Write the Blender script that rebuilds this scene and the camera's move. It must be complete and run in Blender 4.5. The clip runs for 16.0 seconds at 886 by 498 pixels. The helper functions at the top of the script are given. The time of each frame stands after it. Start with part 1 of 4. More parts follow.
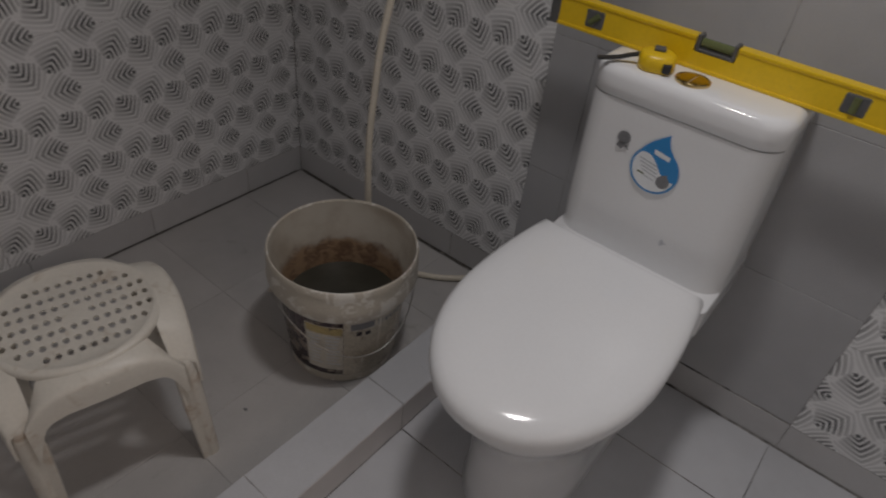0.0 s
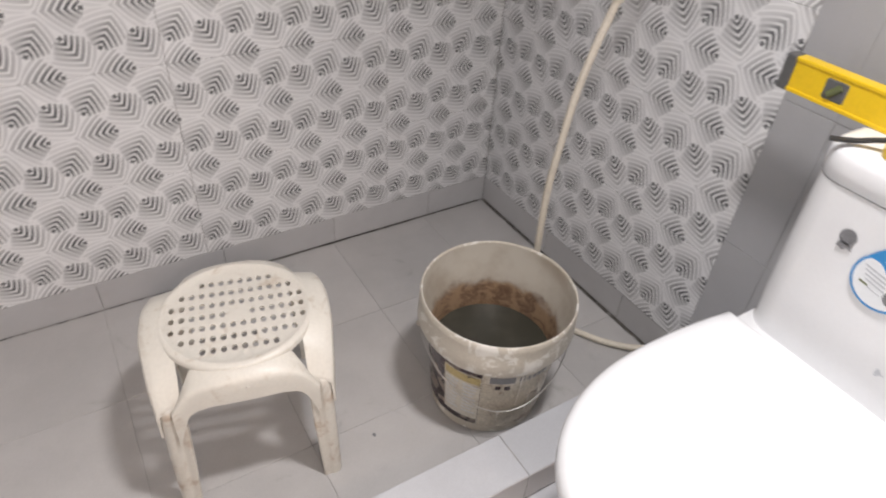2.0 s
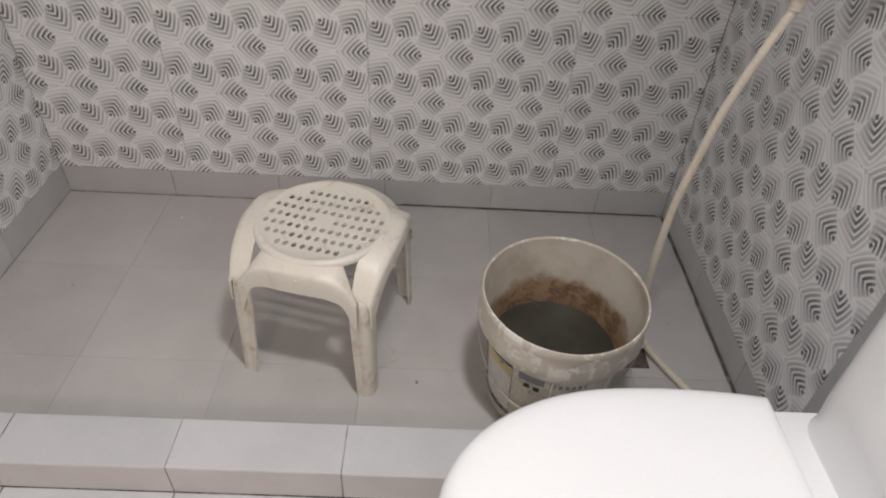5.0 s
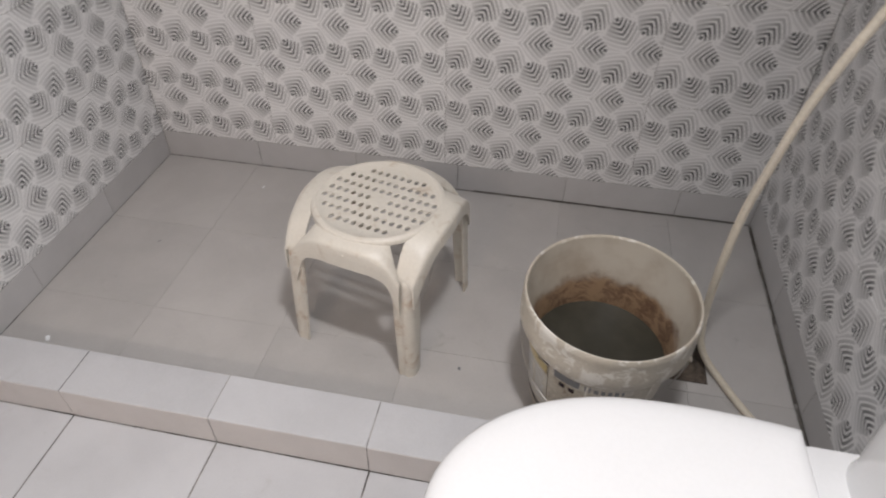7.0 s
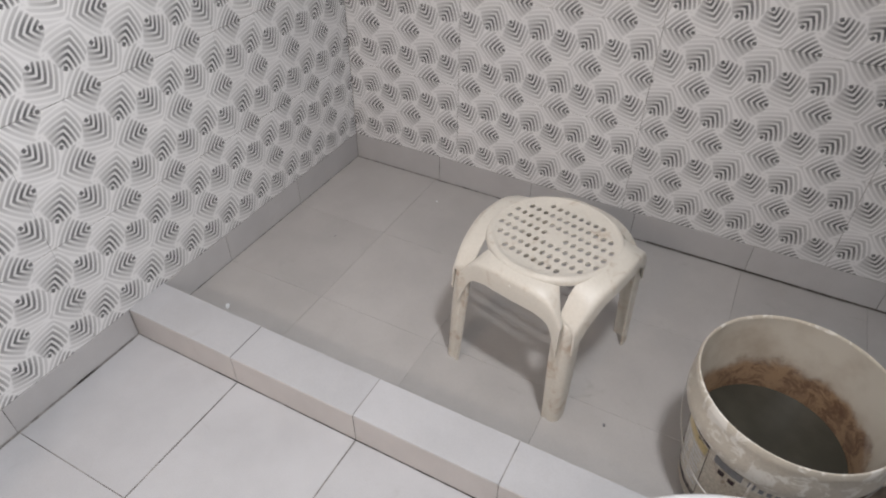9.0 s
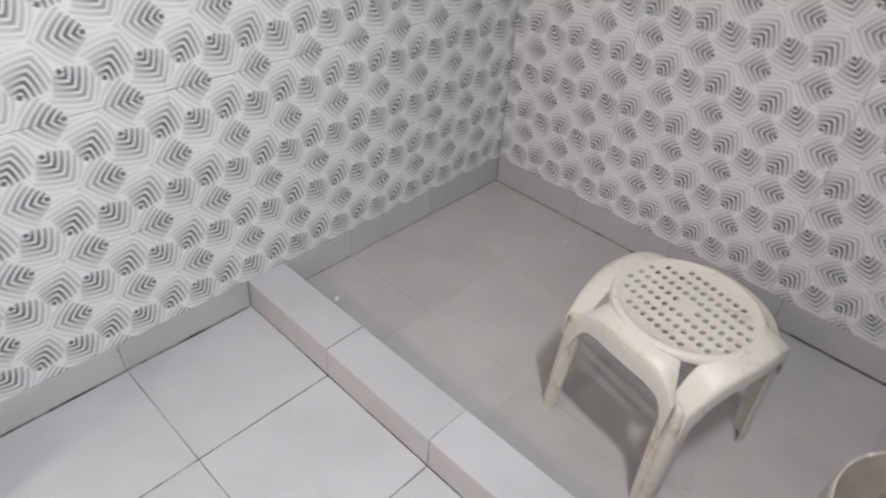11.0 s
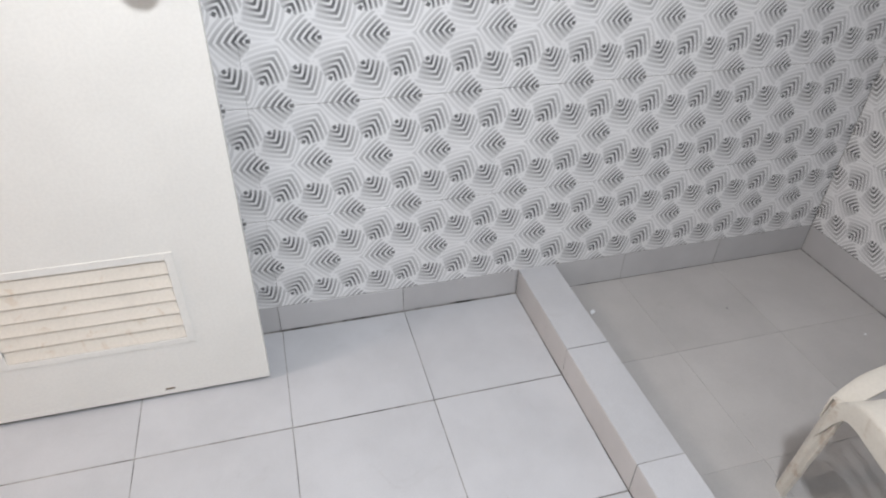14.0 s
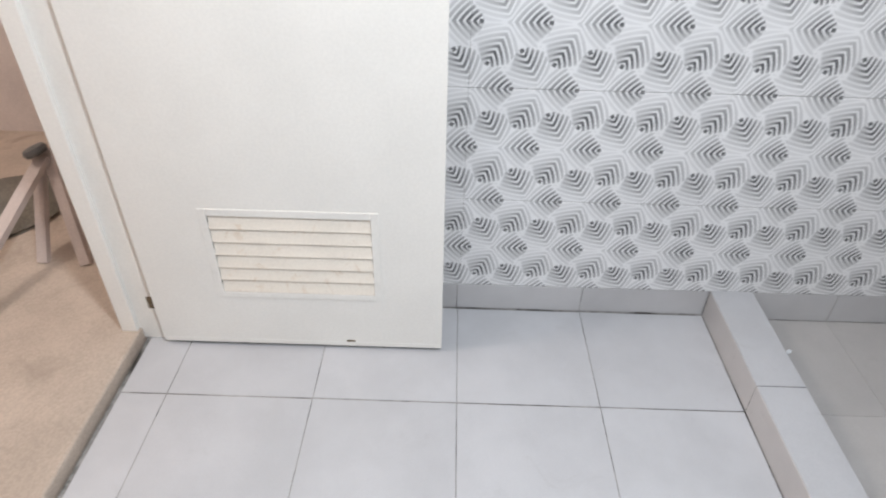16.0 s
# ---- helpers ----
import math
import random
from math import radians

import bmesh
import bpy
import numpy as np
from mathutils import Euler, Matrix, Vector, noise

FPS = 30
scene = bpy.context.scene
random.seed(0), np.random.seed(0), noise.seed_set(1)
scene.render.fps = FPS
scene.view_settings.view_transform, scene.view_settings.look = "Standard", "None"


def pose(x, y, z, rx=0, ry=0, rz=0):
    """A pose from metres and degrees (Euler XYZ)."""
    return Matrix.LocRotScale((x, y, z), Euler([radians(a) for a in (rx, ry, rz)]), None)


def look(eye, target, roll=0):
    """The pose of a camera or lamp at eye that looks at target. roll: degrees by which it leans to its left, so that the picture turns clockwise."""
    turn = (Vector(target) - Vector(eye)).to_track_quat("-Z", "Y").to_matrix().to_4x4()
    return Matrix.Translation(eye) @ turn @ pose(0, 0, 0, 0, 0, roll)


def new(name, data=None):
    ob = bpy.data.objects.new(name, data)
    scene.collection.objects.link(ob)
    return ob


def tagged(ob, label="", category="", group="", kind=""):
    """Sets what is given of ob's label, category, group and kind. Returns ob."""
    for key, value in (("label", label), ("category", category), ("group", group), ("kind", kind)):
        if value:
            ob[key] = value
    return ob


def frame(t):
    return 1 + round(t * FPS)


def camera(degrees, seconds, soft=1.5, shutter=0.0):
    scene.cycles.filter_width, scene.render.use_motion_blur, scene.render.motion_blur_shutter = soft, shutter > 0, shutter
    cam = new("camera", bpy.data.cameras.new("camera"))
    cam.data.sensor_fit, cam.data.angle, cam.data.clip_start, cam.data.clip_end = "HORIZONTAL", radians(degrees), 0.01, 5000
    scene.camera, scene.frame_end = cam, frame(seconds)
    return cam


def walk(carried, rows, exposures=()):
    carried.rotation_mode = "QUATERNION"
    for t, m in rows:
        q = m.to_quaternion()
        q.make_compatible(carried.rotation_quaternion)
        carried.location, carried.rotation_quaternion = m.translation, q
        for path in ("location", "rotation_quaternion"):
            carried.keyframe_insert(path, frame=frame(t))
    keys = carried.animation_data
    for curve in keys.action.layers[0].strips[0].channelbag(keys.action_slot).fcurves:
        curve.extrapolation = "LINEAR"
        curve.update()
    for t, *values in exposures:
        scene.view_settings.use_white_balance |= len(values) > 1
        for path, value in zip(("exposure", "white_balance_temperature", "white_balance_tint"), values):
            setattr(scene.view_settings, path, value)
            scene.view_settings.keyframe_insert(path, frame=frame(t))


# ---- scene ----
cam = camera(70.1, 16.0, soft=2.0, shutter=0.4)
PATH = [
    (0, (0.591, -0.486, 1.102), (1.866, 0.421, -0.144), 6.7),
    (0.5, (0.57, -0.47, 1.106), (1.765, 0.555, -0.129), 5.5),
    (1, (0.555, -0.446, 1.107), (1.733, 0.63, -0.1), 6.2),
    (1.5, (0.583, -0.445, 1.106), (1.665, 0.748, -0.079), 4.0),
    (2, (0.684, -0.448, 1.105), (1.55, 0.867, -0.128), 4.1),
    (2.5, (0.761, -0.468, 1.117), (1.327, 0.982, -0.139), 3.2),
    (3, (0.796, -0.46, 1.092), (1.179, 1.007, -0.213), 2.0),
    (3.5, (0.815, -0.489, 1.102), (1.037, 1.09, -0.105), 0.3),
    (4, (0.894, -0.578, 1.091), (1.051, 0.976, -0.158), 2.5),
    (6.3, (1.133, -0.571, 1.082), (1.011, 0.923, -0.242), 0.6),
    (6.5, (1.141, -0.567, 1.08), (0.987, 0.915, -0.254), 0.1),
    (7, (1.138, -0.562, 1.082), (0.862, 0.906, -0.248), 0.7),
    (7.5, (1.124, -0.565, 1.086), (0.693, 0.874, -0.234), 0.7),
    (8, (1.101, -0.559, 1.095), (0.565, 0.855, -0.214), 0.7),
    (8.5, (1.088, -0.565, 1.094), (0.441, 0.826, -0.189), 0.6),
    (10.8, (1.053, -0.52, 1.04), (0.087, 0.706, -0.21), 3.3),
    (11, (1.059, -0.522, 1.052), (0.006, 0.665, -0.165), 4.3),
    (11.5, (1.113, -0.505, 1.062), (-0.133, 0.515, -0.125), 4.1),
    (12, (1.154, -0.505, 1.064), (-0.216, 0.394, -0.082), 2.8),
    (12.5, (1.169, -0.52, 1.066), (-0.272, 0.274, -0.072), 2.1),
    (13, (1.183, -0.531, 1.06), (-0.314, 0.172, -0.064), 2.1),
    (13.5, (1.177, -0.544, 1.062), (-0.365, 0.033, -0.074), 2.0),
    (14, (1.171, -0.553, 1.059), (-0.383, -0.088, -0.111), 1.9),
    (14.5, (1.161, -0.577, 1.054), (-0.402, -0.2, -0.136), 2.5),
    (15, (1.162, -0.602, 1.05), (-0.431, -0.353, -0.133), 1.7),
    (15.5, (1.159, -0.616, 1.046), (-0.455, -0.499, -0.13), 2.3),
    (16, (1.161, -0.624, 1.041), (-0.445, -0.642, -0.151), 1.3),
]
walk(cam, [(t, look(eye, target, roll)) for t, eye, target, roll in PATH],
     [(0.0, -1.58, 6850, 16), (0.3, -1.18, 6850, 16), (0.6, -0.62, 6850, 16), (1.0, -0.05, 6800, 16), (1.5, 0.25, 6800, 16), (2.0, 0.35, 6800, 16), (2.5, 0.48, 6800, 15), (3.0, 0.40, 6850, 15), (3.5, 0.13, 6850, 15), (4.0, -0.09, 6900, 15),
      (6.3, -0.02, 6850, 15), (7.0, 0.01, 6800, 15), (8.5, 0.03, 6700, 14), (11.0, 0.07, 6500, 13), (13.0, 0.10, 6420, 12), (14.5, 0.10, 6330, 12), (16.0, 0.16, 6260, 11)])

# ---- light ----
world = bpy.data.worlds.new("world")
scene.world = world
world.use_nodes = True
world.node_tree.nodes["Background"].inputs[0].default_value = (0.80, 0.86, 1.0, 1)
world.node_tree.nodes["Background"].inputs[1].default_value = 0.1


def lamp(name, kind, place, watts, colour, size, target=None):
    data = bpy.data.lights.new(name, kind)
    data.energy, data.color = watts, colour
    if kind == "AREA":
        data.shape, data.size = "DISK", size
    else:
        data.shadow_soft_size = size
    ob = new(name, data)
    ob.matrix_world = look(place, target or (place[0], place[1], 0))
    return ob


lamp("bathroom_lamp", "AREA", (1.20, -0.18, 1.85), 25.3, (0.95, 0.98, 1.0), 0.18, (0.32, -1.50, 0.20))
lamp("hallway_bulb", "POINT", (0.5, -2.3, 2.2), 48, (1.0, 0.86, 0.74), 0.20)


# ---- materials ----
def nodes_of(name):
    m = bpy.data.materials.new(name)
    m.use_nodes = True
    return m, m.node_tree, m.node_tree.nodes["Principled BSDF"]


def link(nt, a, b):
    nt.links.new(a, b)


def math_node(nt, op, a, b=None, c=None, clamp=False):
    n = nt.nodes.new("ShaderNodeMath")
    n.operation, n.use_clamp = op, clamp
    for i, v in enumerate((a, b, c)):
        if v is None:
            continue
        if isinstance(v, (int, float)):
            n.inputs[i].default_value = v
        else:
            link(nt, v, n.inputs[i])
    return n.outputs[0]


def noise_node(nt, scale, detail=3.0, rough=0.55, coords="Object", distort=0.0):
    tc = nt.nodes.new("ShaderNodeTexCoord")
    n = nt.nodes.new("ShaderNodeTexNoise")
    n.inputs["Scale"].default_value, n.inputs["Detail"].default_value = scale, detail
    n.inputs["Roughness"].default_value, n.inputs["Distortion"].default_value = rough, distort
    if coords == "World":
        g = nt.nodes.new("ShaderNodeNewGeometry")
        link(nt, g.outputs["Position"], n.inputs["Vector"])
    else:
        link(nt, tc.outputs[coords], n.inputs["Vector"])
    return n.outputs["Fac"]


def ramp(nt, fac, lo, hi, a=0.0, b=1.0):
    n = nt.nodes.new("ShaderNodeMapRange")
    n.interpolation_type = "SMOOTHSTEP"
    for i, v in zip((1, 2, 3, 4), (lo, hi, a, b)):
        n.inputs[i].default_value = v
    link(nt, fac, n.inputs[0])
    return n.outputs[0]


def mix(nt, fac, a, b):
    n = nt.nodes.new("ShaderNodeMix")
    n.data_type = "RGBA"
    if isinstance(fac, (int, float)):
        n.inputs[0].default_value = fac
    else:
        link(nt, fac, n.inputs[0])
    for sock, v in ((n.inputs[6], a), (n.inputs[7], b)):
        if isinstance(v, tuple):
            sock.default_value = (*v, 1)
        else:
            link(nt, v, sock)
    return n.outputs[2]


def scaled(nt, colour, value):
    n = nt.nodes.new("ShaderNodeHueSaturation")
    if isinstance(colour, tuple):
        n.inputs["Color"].default_value = (*colour, 1)
    else:
        link(nt, colour, n.inputs["Color"])
    link(nt, value, n.inputs["Value"])
    return n.outputs[0]


def bump(nt, bsdf, height, strength, distance=0.002):
    n = nt.nodes.new("ShaderNodeBump")
    n.inputs["Strength"].default_value, n.inputs["Distance"].default_value = strength, distance
    link(nt, height, n.inputs["Height"])
    link(nt, n.outputs[0], bsdf.inputs["Normal"])


def plain(name, colour, rough, metal=0.0, dirt=None, dirt_lo=0.55, dirt_hi=0.75, dirt_scale=14, fine=0.06, relief=0.0, relief_scale=300, coat=0.0):
    """Colour with fine grain, patches of dirt and a fine relief."""
    m, nt, b = nodes_of(name)
    grain = ramp(nt, noise_node(nt, 180, 4), 0.3, 0.7, 1 - fine, 1 + fine)
    cloud = ramp(nt, noise_node(nt, 7, 3), 0.3, 0.7, 1 - fine, 1 + fine)
    col = scaled(nt, colour, math_node(nt, "MULTIPLY", grain, cloud))
    if dirt:
        spots = ramp(nt, noise_node(nt, dirt_scale, 6, 0.65, distort=0.6), dirt_lo, dirt_hi)
        col = mix(nt, spots, col, dirt)
        r = ramp(nt, spots, 0, 1, rough, min(1, rough + 0.3))
        link(nt, r, b.inputs["Roughness"])
    else:
        link(nt, ramp(nt, noise_node(nt, 25, 4), 0.3, 0.7, rough * 0.94, rough * 1.06), b.inputs["Roughness"])
    link(nt, col, b.inputs["Base Color"])
    b.inputs["Metallic"].default_value = metal
    b.inputs["Coat Weight"].default_value = coat
    if relief:
        bump(nt, b, noise_node(nt, relief_scale, 3), relief)
    return m


def tile_grey(name, colour, rough, spread, stain):
    """Matt grey ceramic: every piece its own shade, clouded, with cement smears and scuffs."""
    m, nt, b = nodes_of(name)
    info = nt.nodes.new("ShaderNodeObjectInfo")
    shade = ramp(nt, info.outputs["Random"], 0, 1, 1 - spread, 1 + spread)
    cloud = ramp(nt, noise_node(nt, 5, 4, 0.6, "World"), 0.3, 0.7, 0.94, 1.05)
    grain = ramp(nt, noise_node(nt, 420, 3, 0.6, "World"), 0.3, 0.7, 0.965, 1.03)
    col = scaled(nt, colour, math_node(nt, "MULTIPLY", math_node(nt, "MULTIPLY", shade, cloud), grain))
    smear = ramp(nt, noise_node(nt, 9, 8, 0.7, "World", 1.2), 0.60, 0.78, 0, stain)
    col = mix(nt, smear, col, (0.30, 0.285, 0.265))
    chalk = ramp(nt, noise_node(nt, 33, 6, 0.7, "World", 0.8), 0.68, 0.76, 0, stain * 0.6)
    col = mix(nt, chalk, col, (0.62, 0.61, 0.59))
    link(nt, col, b.inputs["Base Color"])
    link(nt, ramp(nt, noise_node(nt, 12, 5, 0.6, "World"), 0.3, 0.7, rough - 0.08, rough + 0.1), b.inputs["Roughness"])
    b.inputs["Specular IOR Level"].default_value = 0.4
    bump(nt, b, noise_node(nt, 60, 4, 0.6, "World"), 0.06)
    return m


def tile_print(name, across, u_start, v_start, w, h, pitch):
    """Glossy white ceramic printed with fans of nested chevrons: three fans to each point of a staggered lattice.
    across: the world axis and sign along the wall."""
    m, nt, b = nodes_of(name)
    g = nt.nodes.new("ShaderNodeNewGeometry")
    s = nt.nodes.new("ShaderNodeSeparateXYZ")
    link(nt, g.outputs["Position"], s.inputs[0])
    axis, sign = across
    u = math_node(nt, "MULTIPLY", s.outputs["XYZ".index(axis)], float(sign))
    v = s.outputs[2]
    least = None
    fans = ((180, 0.0, 0.0, (-0.095, w - 0.095), (-h / 2, h / 2)),
            (-60, -0.049, -0.052, (-0.045, w - 0.045), (0.035 - h, 0.035)),
            (60, 0.014, -0.077, (-0.045, w - 0.045), (-0.035, h - 0.035)))
    for turn, ou, ov, wu, wv in fans:
        hand = -1.0 if turn == -60 else 1.0
        ca, sa = math.cos(radians(turn)), math.sin(radians(turn))
        for gu, gv in ((0, 0), (w / 2, h / 2)):
            du = math_node(nt, "WRAP", math_node(nt, "SUBTRACT", u, u_start + ou + gu), wu[1], wu[0])
            dv = math_node(nt, "WRAP", math_node(nt, "SUBTRACT", v, v_start + ov + gv), wv[1], wv[0])
            p = math_node(nt, "MULTIPLY_ADD", dv, sa, math_node(nt, "MULTIPLY", du, ca))
            qs = math_node(nt, "MULTIPLY_ADD", dv, ca, math_node(nt, "MULTIPLY", du, -sa))
            q = math_node(nt, "ABSOLUTE", qs)
            # nested chevrons round the dot, whose arms bend back at their ends; the fan widens outwards
            b0 = math_node(nt, "MULTIPLY_ADD", q, 0.60, p)
            root = math_node(nt, "SQRT", math_node(nt, "ADD", math_node(nt, "MULTIPLY", b0, b0), math_node(nt, "MULTIPLY", math_node(nt, "MULTIPLY", q, q), 1.9)))
            r = math_node(nt, "MULTIPLY", math_node(nt, "ADD", b0, root), 0.5)
            reach = math_node(nt, "MULTIPLY_ADD", math_node(nt, "SUBTRACT", 1.0, math_node(nt, "EXPONENT", math_node(nt, "DIVIDE", r, -0.12))), 0.099, 0.0024)
            reach = math_node(nt, "MULTIPLY_ADD", math_node(nt, "MAXIMUM", math_node(nt, "SUBTRACT", r, 0.056), 0.0), 0.9, reach)
            flank = math_node(nt, "DIVIDE", q, math_node(nt, "MAXIMUM", reach, 0.001))
            r = math_node(nt, "ADD", r, math_node(nt, "GREATER_THAN", flank, 1.0))
            r = math_node(nt, "ADD", r, math_node(nt, "LESS_THAN", p, -0.0042))
            in_dot = math_node(nt, "LESS_THAN", math_node(nt, "MAXIMUM", math_node(nt, "ABSOLUTE", p), q), 0.0040)
            r = math_node(nt, "MULTIPLY", r, math_node(nt, "SUBTRACT", 1.0, in_dot))
            lean = math_node(nt, "MULTIPLY", qs, hand)
            if least is None:
                least, second, edge, shady = r, math_node(nt, "ADD", r, 5.0), flank, lean
            else:
                nearer = math_node(nt, "LESS_THAN", r, least)
                edge = math_node(nt, "MULTIPLY_ADD", nearer, math_node(nt, "SUBTRACT", flank, edge), edge)
                shady = math_node(nt, "MULTIPLY_ADD", nearer, math_node(nt, "SUBTRACT", lean, shady), shady)
                second = math_node(nt, "MINIMUM", second, math_node(nt, "MAXIMUM", least, r))
                least = math_node(nt, "MINIMUM", least, r)
    phase = math_node(nt, "FRACT", math_node(nt, "DIVIDE", least, pitch))
    band = math_node(nt, "ABSOLUTE", math_node(nt, "SUBTRACT", phase, 0.5))
    thin = ramp(nt, least, 0.020, 0.075, 0.015, -0.02)
    stripe = ramp(nt, math_node(nt, "SUBTRACT", band, thin), 0.15, 0.28)
    inside = math_node(nt, "LESS_THAN", least, 0.2)
    strong = math_node(nt, "ADD", ramp(nt, least, 0.022, 0.082, 0.77, 0.09), ramp(nt, least, 0.045, 0.110, 0.20, 0.07))
    rim = math_node(nt, "SUBTRACT", 1.0, math_node(nt, "MULTIPLY", ramp(nt, edge, 0.84, 0.99), ramp(nt, least, 0.014, 0.028)))
    # a white line where two fans meet
    seam = ramp(nt, math_node(nt, "SUBTRACT", second, least), 0.001, 0.009, 0.0, 1.0)
    rim = math_node(nt, "MULTIPLY", rim, seam)
    ink = math_node(nt, "MULTIPLY", math_node(nt, "MULTIPLY", stripe, strong), math_node(nt, "MULTIPLY", rim, inside))
    soft_side = ramp(nt, shady, -0.004, 0.018, 0.0, 1.0)
    ink = math_node(nt, "MULTIPLY", ink, math_node(nt, "MULTIPLY_ADD", soft_side, -0.35, 1.0))
    ink = math_node(nt, "MULTIPLY", ink, ramp(nt, edge, 0.35, 1.0, 1.0, 0.72))
    haze = math_node(nt, "MULTIPLY", ramp(nt, least, 0.024, 0.078, 1.0, 0.0), math_node(nt, "MULTIPLY_ADD", soft_side, 0.26, 0.08))
    ink = math_node(nt, "MAXIMUM", ink, math_node(nt, "MULTIPLY", math_node(nt, "MULTIPLY", haze, rim), inside))
    info = nt.nodes.new("ShaderNodeObjectInfo")
    shade = ramp(nt, info.outputs["Random"], 0, 1, 0.97, 1.02)
    cloud = ramp(nt, noise_node(nt, 4, 4, 0.6, "World"), 0.3, 0.7, 0.96, 1.03)
    white = scaled(nt, (0.80, 0.80, 0.805), math_node(nt, "MULTIPLY", shade, cloud))
    col = mix(nt, ink, white, (0.085, 0.087, 0.092))
    link(nt, col, b.inputs["Base Color"])
    link(nt, ramp(nt, noise_node(nt, 10, 5, 0.6, "World"), 0.3, 0.7, 0.32, 0.5), b.inputs["Roughness"])
    b.inputs["Specular IOR Level"].default_value = 0.35
    bump(nt, b, noise_node(nt, 22, 2, 0.5, "World"), 0.05)
    return m


def grout(name, lo, hi):
    m, nt, b = nodes_of(name)
    patch = ramp(nt, noise_node(nt, 6, 6, 0.7, "World", 0.8), lo, hi)
    grime = ramp(nt, noise_node(nt, 55, 4, 0.6, "World"), 0.35, 0.65, 0.75, 1.2)
    col = scaled(nt, mix(nt, patch, (0.33, 0.32, 0.31), (0.06, 0.055, 0.05)), grime)
    link(nt, col, b.inputs["Base Color"])
    b.inputs["Roughness"].default_value = 0.9
    return m


U, VR = 0.1263, 0.2525
GROUT = grout("cement_grout", 0.42, 0.62)
WALL_GROUT = grout("pale_wall_grout", 0.50, 0.66)
SHOWER_GROUT = grout("smeared_grout", 0.62, 0.72)
FLOOR_TILE = tile_grey("matt_grey_floor_tile", (0.51, 0.515, 0.535), 0.42, 0.035, 0.22)
SHOWER_TILE = tile_grey("stained_grey_floor_tile", (0.46, 0.445, 0.435), 0.42, 0.03, 0.62)
SKIRT_TILE = tile_grey("grey_skirting_tile", (0.49, 0.485, 0.49), 0.38, 0.05, 0.25)
# curb front only: pinkish grey, lightened and warmed to paint in hallway light
CURB_FRONT_LIT = tile_grey("pinkish_hall_lit_curb_tile", (0.58, 0.555, 0.545), 0.40, 0.03, 0.25)
PANEL_TILE = tile_grey("grey_wall_tile", (0.41, 0.41, 0.42), 0.36, 0.02, 0.10)
PRINT_LEFT = tile_print("printed_tile_left", ("Y", 1), -0.387, 0.567, U, VR, 0.0127)
PRINT_BACK = tile_print("printed_tile_back", ("X", 1), 1.560, 0.573, U, VR, 0.0127)
PRINT_RIGHT = tile_print("printed_tile_right", ("Y", -1), -0.567, 0.572, U, VR, 0.0127)
PAINT = plain("white_wall_paint", (0.62, 0.61, 0.59), 0.6, fine=0.04, relief=0.05)
CEILING = plain("grey_ceiling_plaster", (0.45, 0.44, 0.43), 0.7, fine=0.03, relief=0.04)
HALL_PAINT = plain("hallway_paint", (0.64, 0.58, 0.555), 0.6, fine=0.05, relief=0.05)
SCREED = plain("cement_screed", (0.46, 0.385, 0.32), 0.75, fine=0.08, dirt=(0.33, 0.27, 0.22), dirt_lo=0.5, dirt_hi=0.8, dirt_scale=6, relief=0.15, relief_scale=160)
PORCELAIN = plain("white_porcelain", (0.81, 0.815, 0.825), 0.08, fine=0.008, coat=0.1)
SEAT_PLASTIC = plain("white_seat_plastic", (0.79, 0.795, 0.805), 0.12, fine=0.008)
BRASS = plain("gold_button", (0.62, 0.46, 0.21), 0.18, metal=1.0)
CHROME = plain("worn_chrome", (0.55, 0.53, 0.48), 0.22, metal=1.0, fine=0.05)
IVORY = plain("stained_ivory_plastic", (0.66, 0.625, 0.56), 0.40, fine=0.025, dirt=(0.40, 0.30, 0.21), dirt_lo=0.54, dirt_hi=0.82, dirt_scale=22, relief=0.05)
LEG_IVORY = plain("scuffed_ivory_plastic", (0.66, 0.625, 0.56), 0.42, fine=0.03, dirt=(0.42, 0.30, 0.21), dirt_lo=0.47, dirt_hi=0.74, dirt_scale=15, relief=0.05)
PAIL = plain("cream_pail_plastic", (0.56, 0.51, 0.43), 0.40, fine=0.05, dirt=(0.78, 0.75, 0.69), dirt_lo=0.52, dirt_hi=0.60, dirt_scale=26, relief=0.25, relief_scale=90)
YELLOW = plain("yellow_paint", (0.80, 0.52, 0.012), 0.34, fine=0.03, dirt=(0.62, 0.42, 0.05), dirt_lo=0.66, dirt_hi=0.8, dirt_scale=30)
BLACK = plain("black_rubber", (0.03, 0.03, 0.03), 0.55, fine=0.1)
DARK_GREY = plain("dark_grey_plastic", (0.10, 0.10, 0.10), 0.5, fine=0.1)
VIAL = plain("green_vial", (0.13, 0.15, 0.06), 0.12, fine=0.05)
HOSE = plain("cream_hose_rubber", (0.66, 0.60, 0.50), 0.45, fine=0.06, dirt=(0.45, 0.38, 0.30), dirt_lo=0.62, dirt_hi=0.8, dirt_scale=18)
DOOR_PAINT = plain("cream_door_paint", (0.80, 0.785, 0.745), 0.38, fine=0.02, dirt=(0.68, 0.62, 0.54), dirt_lo=0.66, dirt_hi=0.85, dirt_scale=5, relief=0.03)
LOUVRE = plain("cream_louvre", (0.80, 0.745, 0.66), 0.45, fine=0.03, dirt=(0.62, 0.49, 0.36), dirt_lo=0.55, dirt_hi=0.80, dirt_scale=34)
HINGE = plain("rusty_hinge", (0.20, 0.16, 0.11), 0.55, metal=0.6, fine=0.2)
BLUE = plain("blue_print", (0.02, 0.24, 0.56), 0.35, fine=0.02)
PAPER = plain("white_sticker", (0.80, 0.82, 0.84), 0.35, fine=0.02)
